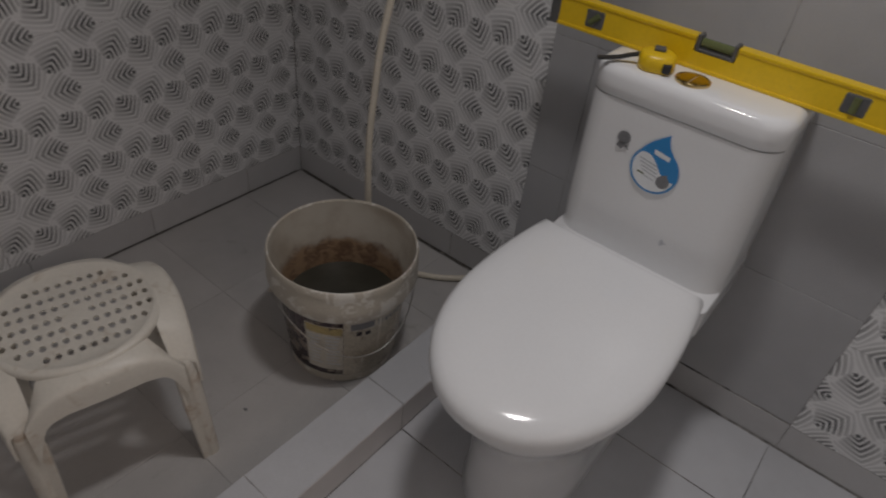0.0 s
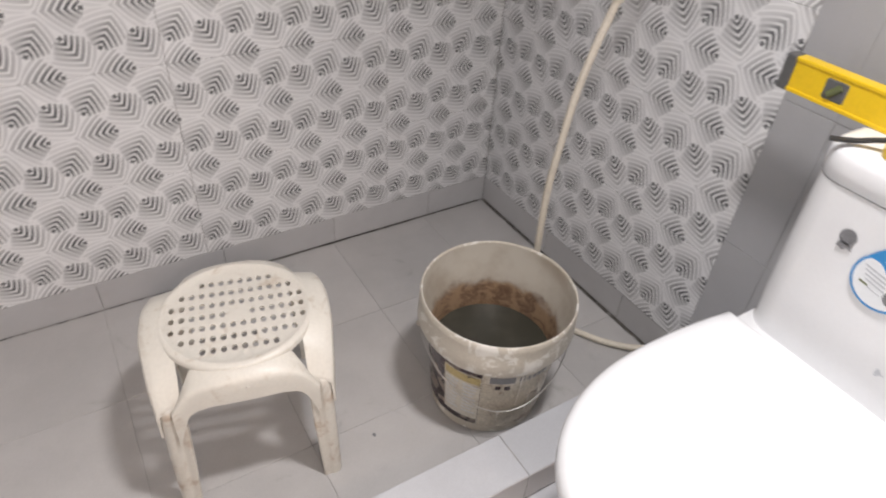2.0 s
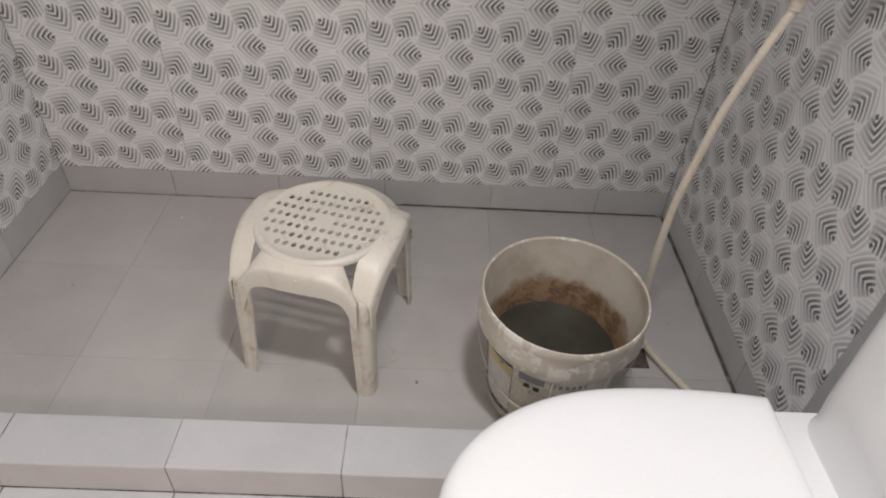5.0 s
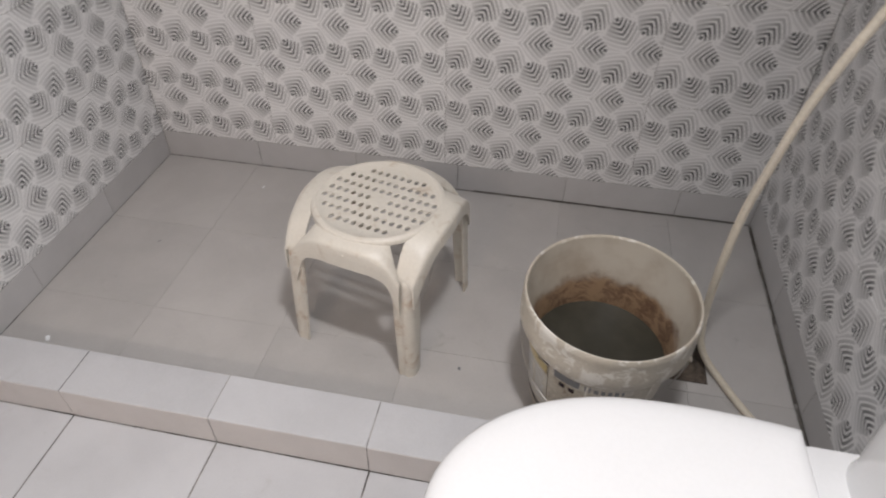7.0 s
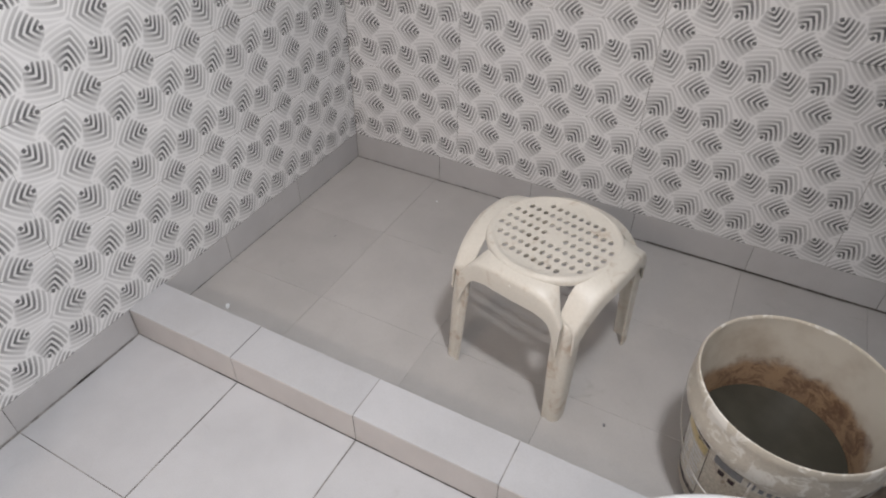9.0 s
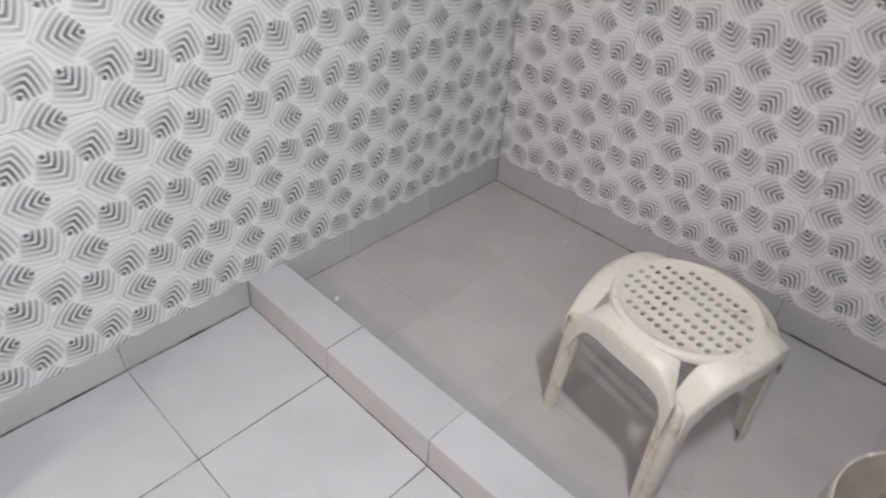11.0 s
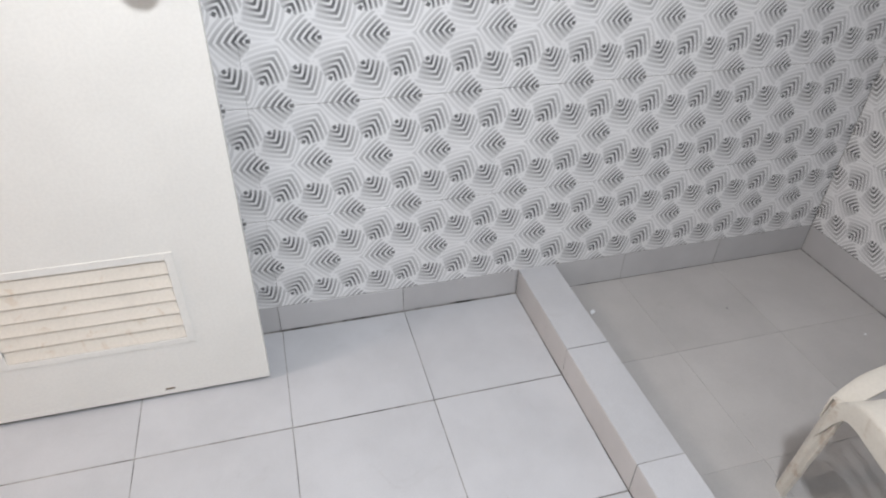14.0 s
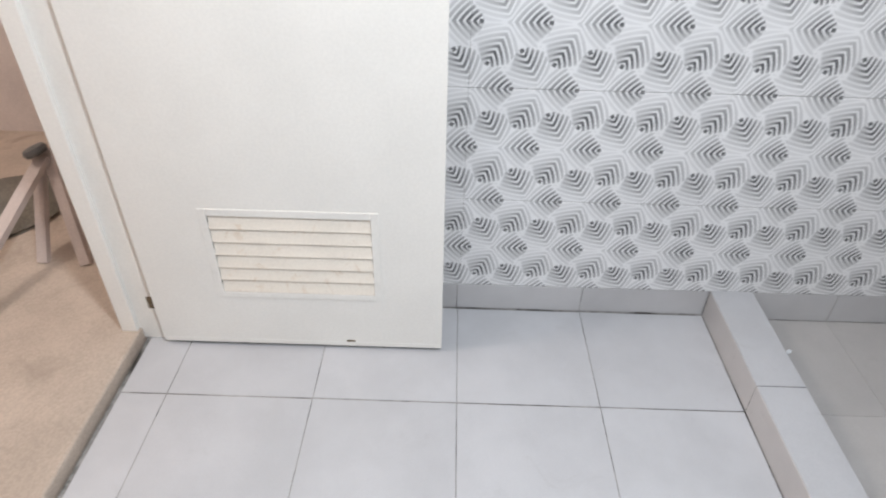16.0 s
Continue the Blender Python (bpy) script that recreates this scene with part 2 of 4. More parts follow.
PALE_GREY = plain("pale_grey_print", (0.55, 0.57, 0.60), 0.4, fine=0.05)
MID_GREY = plain("grey_print", (0.20, 0.20, 0.21), 0.5, fine=0.1)
LABEL_DARK = plain("dark_label", (0.050, 0.032, 0.038), 0.25, fine=0.25, dirt=(0.30, 0.25, 0.20), dirt_lo=0.47, dirt_hi=0.66, dirt_scale=34)
LABEL_TAN = plain("tan_label", (0.60, 0.545, 0.45), 0.25, fine=0.15, dirt=(0.28, 0.22, 0.165), dirt_lo=0.52, dirt_hi=0.68, dirt_scale=30)
LABEL_WHITE = plain("white_label", (0.66, 0.62, 0.54), 0.25, fine=0.12, dirt=(0.33, 0.26, 0.19), dirt_lo=0.50, dirt_hi=0.72, dirt_scale=30)
LABEL_OCHRE = plain("ochre_label", (0.46, 0.36, 0.16), 0.3, fine=0.15, dirt=(0.12, 0.09, 0.06), dirt_lo=0.54, dirt_hi=0.66, dirt_scale=45)
RUST = plain("dark_rust", (0.085, 0.065, 0.05), 0.7, fine=0.2, dirt=(0.04, 0.032, 0.026), dirt_lo=0.45, dirt_hi=0.7, dirt_scale=40)
WIRE = plain("galvanised_wire", (0.50, 0.49, 0.47), 0.35, metal=1.0)
STAND_PAINT = plain("pinkish_white_paint", (0.50, 0.43, 0.40), 0.5, fine=0.06)
BAG = plain("dark_sack", (0.17, 0.155, 0.13), 0.85, fine=0.2, relief=0.3, relief_scale=40)


def murky():
    m, nt, b = nodes_of("murky_water")
    col = mix(nt, ramp(nt, noise_node(nt, 12, 4), 0.35, 0.7), (0.038, 0.036, 0.027), (0.062, 0.058, 0.045))
    link(nt, col, b.inputs["Base Color"])
    b.inputs["Roughness"].default_value = 0.32
    bump(nt, b, noise_node(nt, 18, 2), 0.05)
    return m


def pail_inside(level):
    """Cream plastic with a ragged brown tide mark above the water."""
    m, nt, b = nodes_of("tide_marked_plastic")
    tc = nt.nodes.new("ShaderNodeTexCoord")
    s = nt.nodes.new("ShaderNodeSeparateXYZ")
    link(nt, tc.outputs["Object"], s.inputs[0])
    edge = math_node(nt, "MULTIPLY_ADD", noise_node(nt, 16, 5, 0.6), 0.075, s.outputs[2])
    mark = ramp(nt, edge, level + 0.086, level + 0.112, 1.0, 0.0)
    blot = ramp(nt, noise_node(nt, 26, 7, 0.75, distort=0.8), 0.42, 0.62)
    brown = mix(nt, blot, (0.33, 0.21, 0.12), (0.13, 0.06, 0.03))
    cream = mix(nt, ramp(nt, noise_node(nt, 9, 5), 0.4, 0.7), (0.58, 0.54, 0.47), (0.42, 0.36, 0.29))
    link(nt, mix(nt, math_node(nt, "MULTIPLY", mark, 0.92), cream, brown), b.inputs["Base Color"])
    b.inputs["Roughness"].default_value = 0.45
    bump(nt, b, noise_node(nt, 40, 4), 0.1)
    return m


# ---- builders ----
def mesh_of(name, bm, smooth=0.0):
    bmesh.ops.recalc_face_normals(bm, faces=bm.faces)
    me = bpy.data.meshes.new(name)
    bm.to_mesh(me)
    bm.free()
    if smooth:
        for p in me.polygons:
            p.use_smooth = True
        me.set_sharp_from_angle(angle=radians(smooth))
    return me


def part(name, bm, material, parent, label="", smooth=0.0, m=None):
    ob = new(name, mesh_of(name, bm, smooth) if isinstance(bm, bmesh.types.BMesh) else bm)
    if not ob.data.materials:
        ob.data.materials.append(material)
    ob.parent = parent
    if m is not None:
        ob.matrix_basis = m
    if label:
        tagged(ob, label)
    return ob


def thing(name, m, label, category, group=""):
    ob = new(name)
    ob.empty_display_size = 0.1
    ob.matrix_basis = m
    return tagged(ob, label, category, group)


def add_box(bm, lo, hi, bevel=0.0, segments=2):
    r = bmesh.ops.create_cube(bm, size=1.0)
    c = [(a + b) / 2 for a, b in zip(lo, hi)]
    d = [b - a for a, b in zip(lo, hi)]
    for v in r["verts"]:
        v.co = Vector([c[i] + v.co[i] * d[i] for i in range(3)])
    if bevel:
        edges = list({e for v in r["verts"] for e in v.link_edges})
        bmesh.ops.bevel(bm, geom=edges, offset=bevel, segments=segments, affect="EDGES", profile=0.5)
    return bm


def box(lo, hi, bevel=0.0, segments=2):
    return add_box(bmesh.new(), lo, hi, bevel, segments)


def loft(rings, cap=True, closed=True, bm=None):
    bm = bm or bmesh.new()
    rows = [[bm.verts.new(p) for p in ring] for ring in rings]
    n = len(rows[0])
    for a, b in zip(rows, rows[1:]):
        for i in range(n if closed else n - 1):
            j = (i + 1) % n
            bm.faces.new((a[i], a[j], b[j], b[i]))
    if cap:
        bm.faces.new(rows[0])
        bm.faces.new(rows[-1])
    return bm


def lathe(profile, n=48, bm=None, cap=False):
    rings = [[(r * math.cos(2 * math.pi * k / n), r * math.sin(2 * math.pi * k / n), z) for k in range(n)] for r, z in profile]
    return loft(rings, cap=cap, bm=bm)


def tube(points, radius, n=10, smooth_steps=8, bm=None):
    """A round tube along a smooth line through the points."""
    pts = [Vector(p) for p in points]
    line = []
    for i in range(len(pts) - 1):
        a, b, c, d = pts[max(i - 1, 0)], pts[i], pts[i + 1], pts[min(i + 2, len(pts) - 1)]
        for k in range(smooth_steps):
            t = k / smooth_steps
            line.append(0.5 * ((2 * b) + (c - a) * t + (2 * a - 5 * b + 4 * c - d) * t * t + (3 * b - a - 3 * c + d) * t ** 3))
    line.append(pts[-1])
    rings, side = [], None
    for i, p in enumerate(line):
        way = (line[min(i + 1, len(line) - 1)] - line[max(i - 1, 0)]).normalized()
        if side is None:
            side = way.orthogonal().normalized()
        side = (side - way * side.dot(way)).normalized()
        up = way.cross(side)
        rings.append([p + radius * (math.cos(a) * side + math.sin(a) * up) for a in [2 * math.pi * k / n for k in range(n)]])
    return loft(rings, bm=bm)


def tile_mesh(w, h, d, c=0.0007):
    """A tile w by h with its back at 0 and its face at d, the rim eased by c."""
    bm = bmesh.new()
    rows = [[bm.verts.new(p) for p in ((e, e, z), (w - e, e, z), (w - e, h - e, z), (e, h - e, z))]
            for e, z in ((0, 0), (0, d - c), (c, d))]
    for a, b in zip(rows, rows[1:]):
        for i in range(4):
            j = (i + 1) % 4
            bm.faces.new((a[i], a[j], b[j], b[i]))
    bm.faces.new(rows[-1])
    bm.faces.new(rows[0][::-1])
    return bm


TILE_MESHES = {}
JITTER = random.Random(7)


def lay(name, parent, origin, along, up, u_lines, v_lines, material, gap=0.0018, depth=0.009, uneven=0.0004, gap_u=None):
    """Tiles between the lines u (along) and v (up) on a plane through origin; their face lies in that plane."""
    along, up = Vector(along), Vector(up)
    gap_u = gap if gap_u is None else gap_u
    out = along.cross(up)
    turn = Matrix((along, up, out)).transposed().to_4x4()
    for u0, u1 in zip(u_lines, u_lines[1:]):
        for v0, v1 in zip(v_lines, v_lines[1:]):
            w, h = round(u1 - u0 - gap_u, 4), round(v1 - v0 - gap, 4)
            key = (w, h, material.name, depth)
            if key not in TILE_MESHES:
                TILE_MESHES[key] = mesh_of(name, tile_mesh(w, h, depth))
            at = Vector(origin) + along * (u0 + gap_u / 2) + up * (v0 + gap / 2) + out * (-depth + JITTER.uniform(-uneven, uneven))
            part(name, TILE_MESHES[key], material, parent, m=Matrix.Translation(at) @ turn)


def structure(name, bm, material, label="", smooth=0.0):
    ob = part(name, bm, material, None, smooth=smooth)
    return tagged(ob, label, kind="structure")


# ---- the room: x from the printed left wall to the toilet wall, y from the doorway to the shower's back wall ----
XR, YB, YD, TOP = 1.712, 0.905, -1.29, 2.45
ZS, ZC, CURB = -0.008, 0.08, 0.10
JAMB_L, JAMB_R, DOOR_TOP = 0.132, 0.76, 2.05
SET = 0.0012

floor = structure("floor", box((-0.1, YD - 0.02, -0.15), (XR + 0.1, CURB - 0.01, -SET)), GROUT, "matt grey square floor tiles with thin grey joints")
shower_floor = structure("shower_floor", box((-0.1, CURB - 0.01, -0.15), (XR + 0.1, YB + 0.1, ZS - SET)), SHOWER_GROUT, "stained grey floor tiles of the shower area")
curb = structure("shower_curb", box((0, SET, -0.02), (XR, CURB - SET, ZC - SET)), GROUT, "low tiled curb between shower and bathroom floor")
wall_left = structure("wall_left", box((-0.12, YD - 0.08, -0.15), (-SET, YB + 0.12, TOP)), WALL_GROUT, "wall of printed white and grey fan-pattern tiles")
wall_back = structure("wall_back", box((-SET, YB + SET, -0.15), (XR + SET, YB + 0.12, TOP)), WALL_GROUT, "shower back wall of printed fan-pattern tiles")
wall_right = structure("wall_right", box((XR + SET, YD - 0.08, -0.15), (XR + 0.12, YB + 0.12, TOP)), WALL_GROUT, "toilet wall, printed tiles with a plain grey panel")
bm = box((-SET, YD - 0.08, -0.15), (JAMB_L - 0.05, YD, TOP))
add_box(bm, (JAMB_R + 0.05, YD - 0.08, -0.15), (XR + SET, YD, TOP))
add_box(bm, (JAMB_L - 0.05, YD - 0.08, DOOR_TOP + 0.05), (JAMB_R + 0.05, YD, TOP))
wall_door = structure("wall_door", bm, PAINT, "painted wall round the doorway")
structure("ceiling", box((-0.12, YD - 0.08, TOP), (XR + 0.12, YB + 0.12, TOP + 0.1)), CEILING, "plain grey plaster ceiling")

# ---- the hallway outside ----
HZ = 0.03
bm = bmesh.new()
add_box(bm, (-0.9, -3.6, -0.15), (1.9, YD - 0.025, HZ), 0.006)
structure("hallway_floor", bm, SCREED, "bare pinkish cement floor of the hallway")
structure("wall_hallway_left", box((-0.94, -3.6, -0.15), (-0.82, YD - 0.08, TOP)), HALL_PAINT, "greyish painted hallway wall")
structure("wall_hallway_far", box((-0.94, -3.72, -0.15), (1.95, -3.6, TOP)), HALL_PAINT, "greyish painted hallway wall")
structure("wall_hallway_right", box((1.83, -3.6, -0.15), (1.95, YD - 0.08, TOP)), HALL_PAINT, "greyish painted hallway wall")
structure("wall_hallway_near", box((-0.94, YD - 0.08, -0.15), (-0.12, YD + 0.04, TOP)), HALL_PAINT, "greyish painted hallway wall")
structure("ceiling_hallway", box((-0.94, -3.72, TOP), (1.95, YD - 0.08, TOP + 0.1)), CEILING, "plain grey plaster hallway ceiling")


# ---- toilet ----
def d_shape(xf, xb, half, z, front=0.21, back_half=None, n_front=28, n_side=6, squash=2.04):
    """A D in plan, round towards -x: one ring."""
    back_half = back_half or half
    pts = []
    for k in range(n_side):
        t = k / n_side
        pts.append((xb + (xf + front - xb) * t, back_half + (half - back_half) * (1 - (1 - t) ** 2), z))
    for k in range(n_front + 1):
        a = math.pi * k / n_front
        c, s = math.cos(a), math.sin(a)
        y = half * math.copysign(abs(c) ** (2 / squash), c)
        x = xf + front - front * abs(s) ** (2 / squash)
        pts.append((x, y, z))
    for k in range(1, n_side + 1):
        t = 1 - k / n_side
        pts.append((xb + (xf + front - xb) * t, -(back_half + (half - back_half) * (1 - (1 - t) ** 2)), z))
    return pts


def round_box_ring(x0, x1, half, z, r, n=6, bow=0.0):
    pts = []
    for cx, cy, a0 in ((x1 - 0.006, half - 0.006, 0), (x0 + r, half - r, 90), (x0 + r, -half + r, 180), (x1 - 0.006, -half + 0.006, 270)):
        rr = 0.006 if cx > x0 + r + 1e-6 else r
        for k in range(n + 1):
            a = radians(a0 + 90 * k / n)
            x, y = cx + rr * math.cos(a), cy + rr * math.sin(a)
            pts.append((x, y, z))
    return [(x - (bow * (1 - (y / half) ** 2) if x < (x0 + x1) / 2 else 0), y, z) for x, y, z in pts]


def build_toilet():
    t = thing("toilet", pose(0, -0.233, -0.007), "white glazed porcelain toilet with closed lid against the grey tiles", "toilet")
    rings = [d_shape(1.165, 1.66, 0.105, 0.0, 0.16), d_shape(1.160, 1.66, 0.108, 0.012, 0.16), d_shape(1.165, 1.66, 0.104, 0.05, 0.16),
             d_shape(1.16, 1.67, 0.106, 0.16, 0.17), d_shape(1.14, 1.68, 0.122, 0.24, 0.19), d_shape(1.108, 1.69, 0.146, 0.30, 0.22),
             d_shape(1.084, 1.70, 0.155, 0.335, 0.225), d_shape(1.079, 1.70, 0.158, 0.353, 0.225), d_shape(1.082, 1.70, 0.155, 0.360, 0.225)]
    part("bowl", loft(rings), PORCELAIN, t, smooth=50)
    rings = [round_box_ring(1.482, 1.702, 0.160, z, r) for z, r in ((0.352, 0.02), (0.404, 0.02), (0.409, 0.018))]
    rings.append(round_box_ring(1.487, 1.70, 0.156, 0.4115, 0.016))
    part("rear_deck", loft(rings), PORCELAIN, t, smooth=50)
    rings = []
    for inset, z in ((0.004, 0.361), (0.0, 0.364), (0.0, 0.370), (0.003, 0.3715)):
        ring = d_shape(1.064 + inset, 1.474 - inset, 0.167 - inset, z, 0.23, 0.152 - inset)
        rings.append([(x, y + 0.003, z + 0.004 + 0.042 * (x - 1.06) / 0.42) for x, y, z in ring])
    part("seat", loft(rings), SEAT_PLASTIC, t, smooth=50)
    rings = []
    for inset, z in ((0.007, 0.3735), (0.001, 0.375), (0.0, 0.379), (0.0, 0.390), (0.002, 0.397), (0.007, 0.403), (0.015, 0.4075), (0.03, 0.411), (0.06, 0.413), (0.11, 0.414)):
        ring = d_shape(1.054 + inset, 1.478 - inset * 0.7, 0.176 - inset, z, 0.235 - inset * 0.6, 0.156 - inset)
        rings.append([(x, y + 0.003, z + 0.004 + 0.042 * (x - 1.06) / 0.42) for x, y, z in ring])
    part("lid", loft(rings), SEAT_PLASTIC, t, smooth=50)
    rings = [round_box_ring(1.528, 1.702, 0.160, 0.410, 0.045), round_box_ring(1.531, 1.702, 0.1585, 0.425, 0.045)]
    rings += [round_box_ring(1.531 - 0.004 * k / 6, 1.702, 0.1605 - 0.003 * k / 6, 0.425 + 0.263 * k / 6, 0.042) for k in range(1, 7)]
    part("tank", loft([[(x, y + 0.004 * (z - 0.41) / 0.28, z) for x, y, z in ring] for ring in rings]), PORCELAIN, t, smooth=50)
    rings = [round_box_ring(1.5270, 1.702, 0.1560, 0.6895, 0.045), round_box_ring(1.5245, 1.704, 0.1590, 0.6915, 0.047)]
    for inset, z in ((0.0, 0.708), (0.0, 0.722), (0.0015, 0.7285), (0.005, 0.7345), (0.010, 0.7375), (0.017, 0.739), (0.05, 0.7395)):
        rings.append(round_box_ring(1.5235 + inset, 1.704 - inset * 0.3, 0.1600 - inset, z, 0.047, bow=0.003))
    rings = [[(x, y + 0.004, z) for x, y, z in ring] for ring in rings]
    part("tank_lid", loft(rings), PORCELAIN, t, smooth=50)
    # flush button in two halves with a gilt collar
    at = Vector((1.566, 0.010, 0.7388))
    bm = lathe([(0.0275, -0.002), (0.0275, 0.004), (0.0255, 0.0055), (0.0235, 0.0045), (0.0235, -0.002)], 40)
    button = part("flush_button", bm, BRASS, t, "round gilt two-part flush button", 40, Matrix.Translation(at))
    for side in (1, -1):
        ring = [(0.0225 * math.cos(a), side * (0.001 + 0.0215 * math.sin(a))) for a in [math.pi * k / 16 for k in range(17)]]
        bm = loft([[(x, y, z) for x, y in ring] for z in (-0.001, 0.0048)])
        part("half_button", bm, BRASS, button, smooth=30)
    for side in (1, -1):
        part("lid_hinge", tube([(1.468, side * 0.075 - 0.02, 0.414), (1.468, side * 0.075 + 0.02, 0.414)], 0.008, 10, 2), SEAT_PLASTIC, t, smooth=50)
    return t


def flat(points, x, depth=0.0006):
    """A thin sheet on a plane of constant x, facing -x, outlined by (y, z)."""
    return loft([[(x, y, z) for y, z in points], [(x - depth, y, z) for y, z in points]])


toilet = build_toilet()
SX = 1.5262


def sticker():
    cy, cz, r = 0.0095, 0.596, 0.0415
    tip = (0.001, 0.663)
    st = thing("water_drop_sticker", pose(0, -0.233, -0.007), "blue and white water drop sticker on the tank", "sticker")

    def drop(s, n=44):
        # +y lies to the left of one who faces the tank
        arc = [radians(140 + 260 * k / n) for k in range(n + 1)]
        return [(cy - s * r * math.cos(a), cz + s * r * math.sin(a)) for a in arc]
    left, right = drop(1.0)[0], drop(1.0)[-1]
    flank_r = [(right[0] + (tip[0] - right[0]) * t + 0.006 * math.sin(math.pi * t), right[1] + (tip[1] - right[1]) * t) for t in (0.25, 0.5, 0.75)]
    flank_l = [(tip[0] + (left[0] - tip[0]) * t + 0.005 * math.sin(math.pi * t), tip[1] + (left[1] - tip[1]) * t) for t in (0.25, 0.5, 0.75)]
    part("border", flat(drop(1.0) + flank_r + [tip] + flank_l, SX), BLUE, st, "blue drop-shaped border")
    lower = [p for p in drop(0.91) if p[1] < cz + 0.016 + 0.62 * (p[0] - cy)]
    a, b = lower[-1], lower[0]
    wave = [(a[0] + (b[0] - a[0]) * t, a[1] + (b[1] - a[1]) * t - 0.008 * math.sin(2 * math.pi * t)) for t in [k / 14 for k in range(1, 14)]]
    part("panel", flat(lower + wave, SX - 0.0007, 0.0003), PAPER, st, "white lower panel")

    def bar(name, y, z, w, h, slope, material):
        part(name, flat([(y - w / 2, z - slope * w / 2), (y + w / 2, z + slope * w / 2), (y + w / 2, z + slope * w / 2 + h), (y - w / 2, z - slope * w / 2 + h)], SX - 0.0011, 0.0002), material, st)
    bar("title_bar", 0.004, 0.622, 0.027, 0.008, 0.18, PAPER)
    for k in range(4):
        bar("text_bar", 0.022 - 0.002 * k, 0.606 - k * 0.0062, 0.034 - 0.002 * k, 0.0026, 0.18, PALE_GREY)
    bar("green_mark", 0.030, 0.583, 0.012, 0.003, 0.15, VIAL)
    bar("text_bar", 0.014, 0.579, 0.020, 0.002, 0.15, PALE_GREY)
    ring = [(-0.010 + 0.0115 * math.cos(t), 0.582 + 0.0115 * math.sin(t)) for t in [2 * math.pi * k / 20 for k in range(20)]]
    part("seal", flat(ring[:5] + [(-0.013, 0.597)] + ring[7:], SX - 0.0011, 0.0002), MID_GREY, st, "grey round seal")
    badge = thing("badge_sticker", pose(0, -0.233, -0.007), "small grey rosette sticker on the tank", "sticker")
    ring = [(0.074 + 0.0115 * math.cos(t), 0.630 + 0.0115 * math.sin(t)) for t in [2 * math.pi * k / 20 for k in range(20)]]
    part("rosette", flat(ring, SX), MID_GREY, badge)
    part("ribbon", flat([(0.067, 0.621), (0.062, 0.612), (0.070, 0.615), (0.074, 0.609), (0.080, 0.612), (0.084, 0.611), (0.081, 0.621)], SX), MID_GREY, badge)
    scuff = flat([(0.0 + 0.006 * math.cos(t), 0.472 + 0.004 * math.sin(2 * t) + 0.004 * math.sin(t)) for t in [2 * math.pi * k / 14 for k in range(14)]], 1.5304)
    sc = part("tank_smudge", scuff, PALE_GREY, None, m=pose(0, -0.278, -0.007))
    tagged(sc, "faint grey smudge of dirt on the white tank", "smudge")


sticker()


# ---- spirit level, tape measure ----
def build_level():
    length, high, thick, zb = 0.570, 0.052, 0.022, 0.7325
    lv = thing("spirit_level", pose(1.612, -0.2275, zb, 0, 0, 0), "yellow spirit level lying across the toilet tank", "spirit level")
    h2 = length / 2
    bm = bmesh.new()
    add_box(bm, (0.0018, -h2, 0.006), (thick - 0.0018, -0.033, high - 0.006))
    add_box(bm, (0.0018, 0.033, 0.006), (thick - 0.0018, h2, high - 0.006))
    add_box(bm, (0.0018, -0.033, 0.006), (thick - 0.0018, 0.033, high - 0.024))
    add_box(bm, (0, -h2, 0), (thick, h2, 0.0062), 0.0012)
    add_box(bm, (0, -h2, high - 0.0062), (thick, -0.033, high), 0.0012)
    add_box(bm, (0, 0.033, high - 0.0062), (thick, h2, high), 0.0012)
    part("beam", bm, YELLOW, lv)
    for s in (1, -1):
        part("end_cap", box((-0.001, s * (h2 + 0.004) - 0.011, -0.001), (thick + 0.001, s * (h2 + 0.004) + 0.007 , high + 0.001), 0.003), DARK_GREY, lv, "dark grey plastic end cap")
        y = s * 0.209
        win = part("vial_window", box((0.0008, y - 0.0205, 0.0075), (thick - 0.0008, y + 0.0205, high - 0.0075), 0.006), DARK_GREY, lv, "square dark vial housing")
        tilt = pose(-0.0005, y, high / 2, 0 if s < 0 else 45)
        part("vial", tube([(0.002, 0, -0.011), (0.002, 0, 0.011)], 0.0055, 10, 2), VIAL, win, "green liquid vial", 40, tilt)
    cup = part("vial_cradle", box((0.0015, -0.031, high - 0.024), (thick - 0.0015, 0.031, high - 0.018), 0.002), DARK_GREY, lv, "dark vial cradle at mid length")
    for s in (1, -1):
        part("cradle_cheek", box((0.001, s * 0.029 - 0.0035, high - 0.021), (thick - 0.001, s * 0.029 + 0.0035, high + 0.003), 0.002), DARK_GREY, cup)
    part("vial", tube([(thick / 2, -0.025, high - 0.010), (thick / 2, 0.025, high - 0.010)], 0.0072, 12, 3), VIAL, cup, "green liquid vial", 40)
    for s in (1, -1):
        for z in (0.015, high - 0.015):
            part("rivet", tube([(0.0035, s * (h2 - 0.022), z), (0.005, s * (h2 - 0.022), z)], 0.002, 8, 1), DARK_GREY, lv)


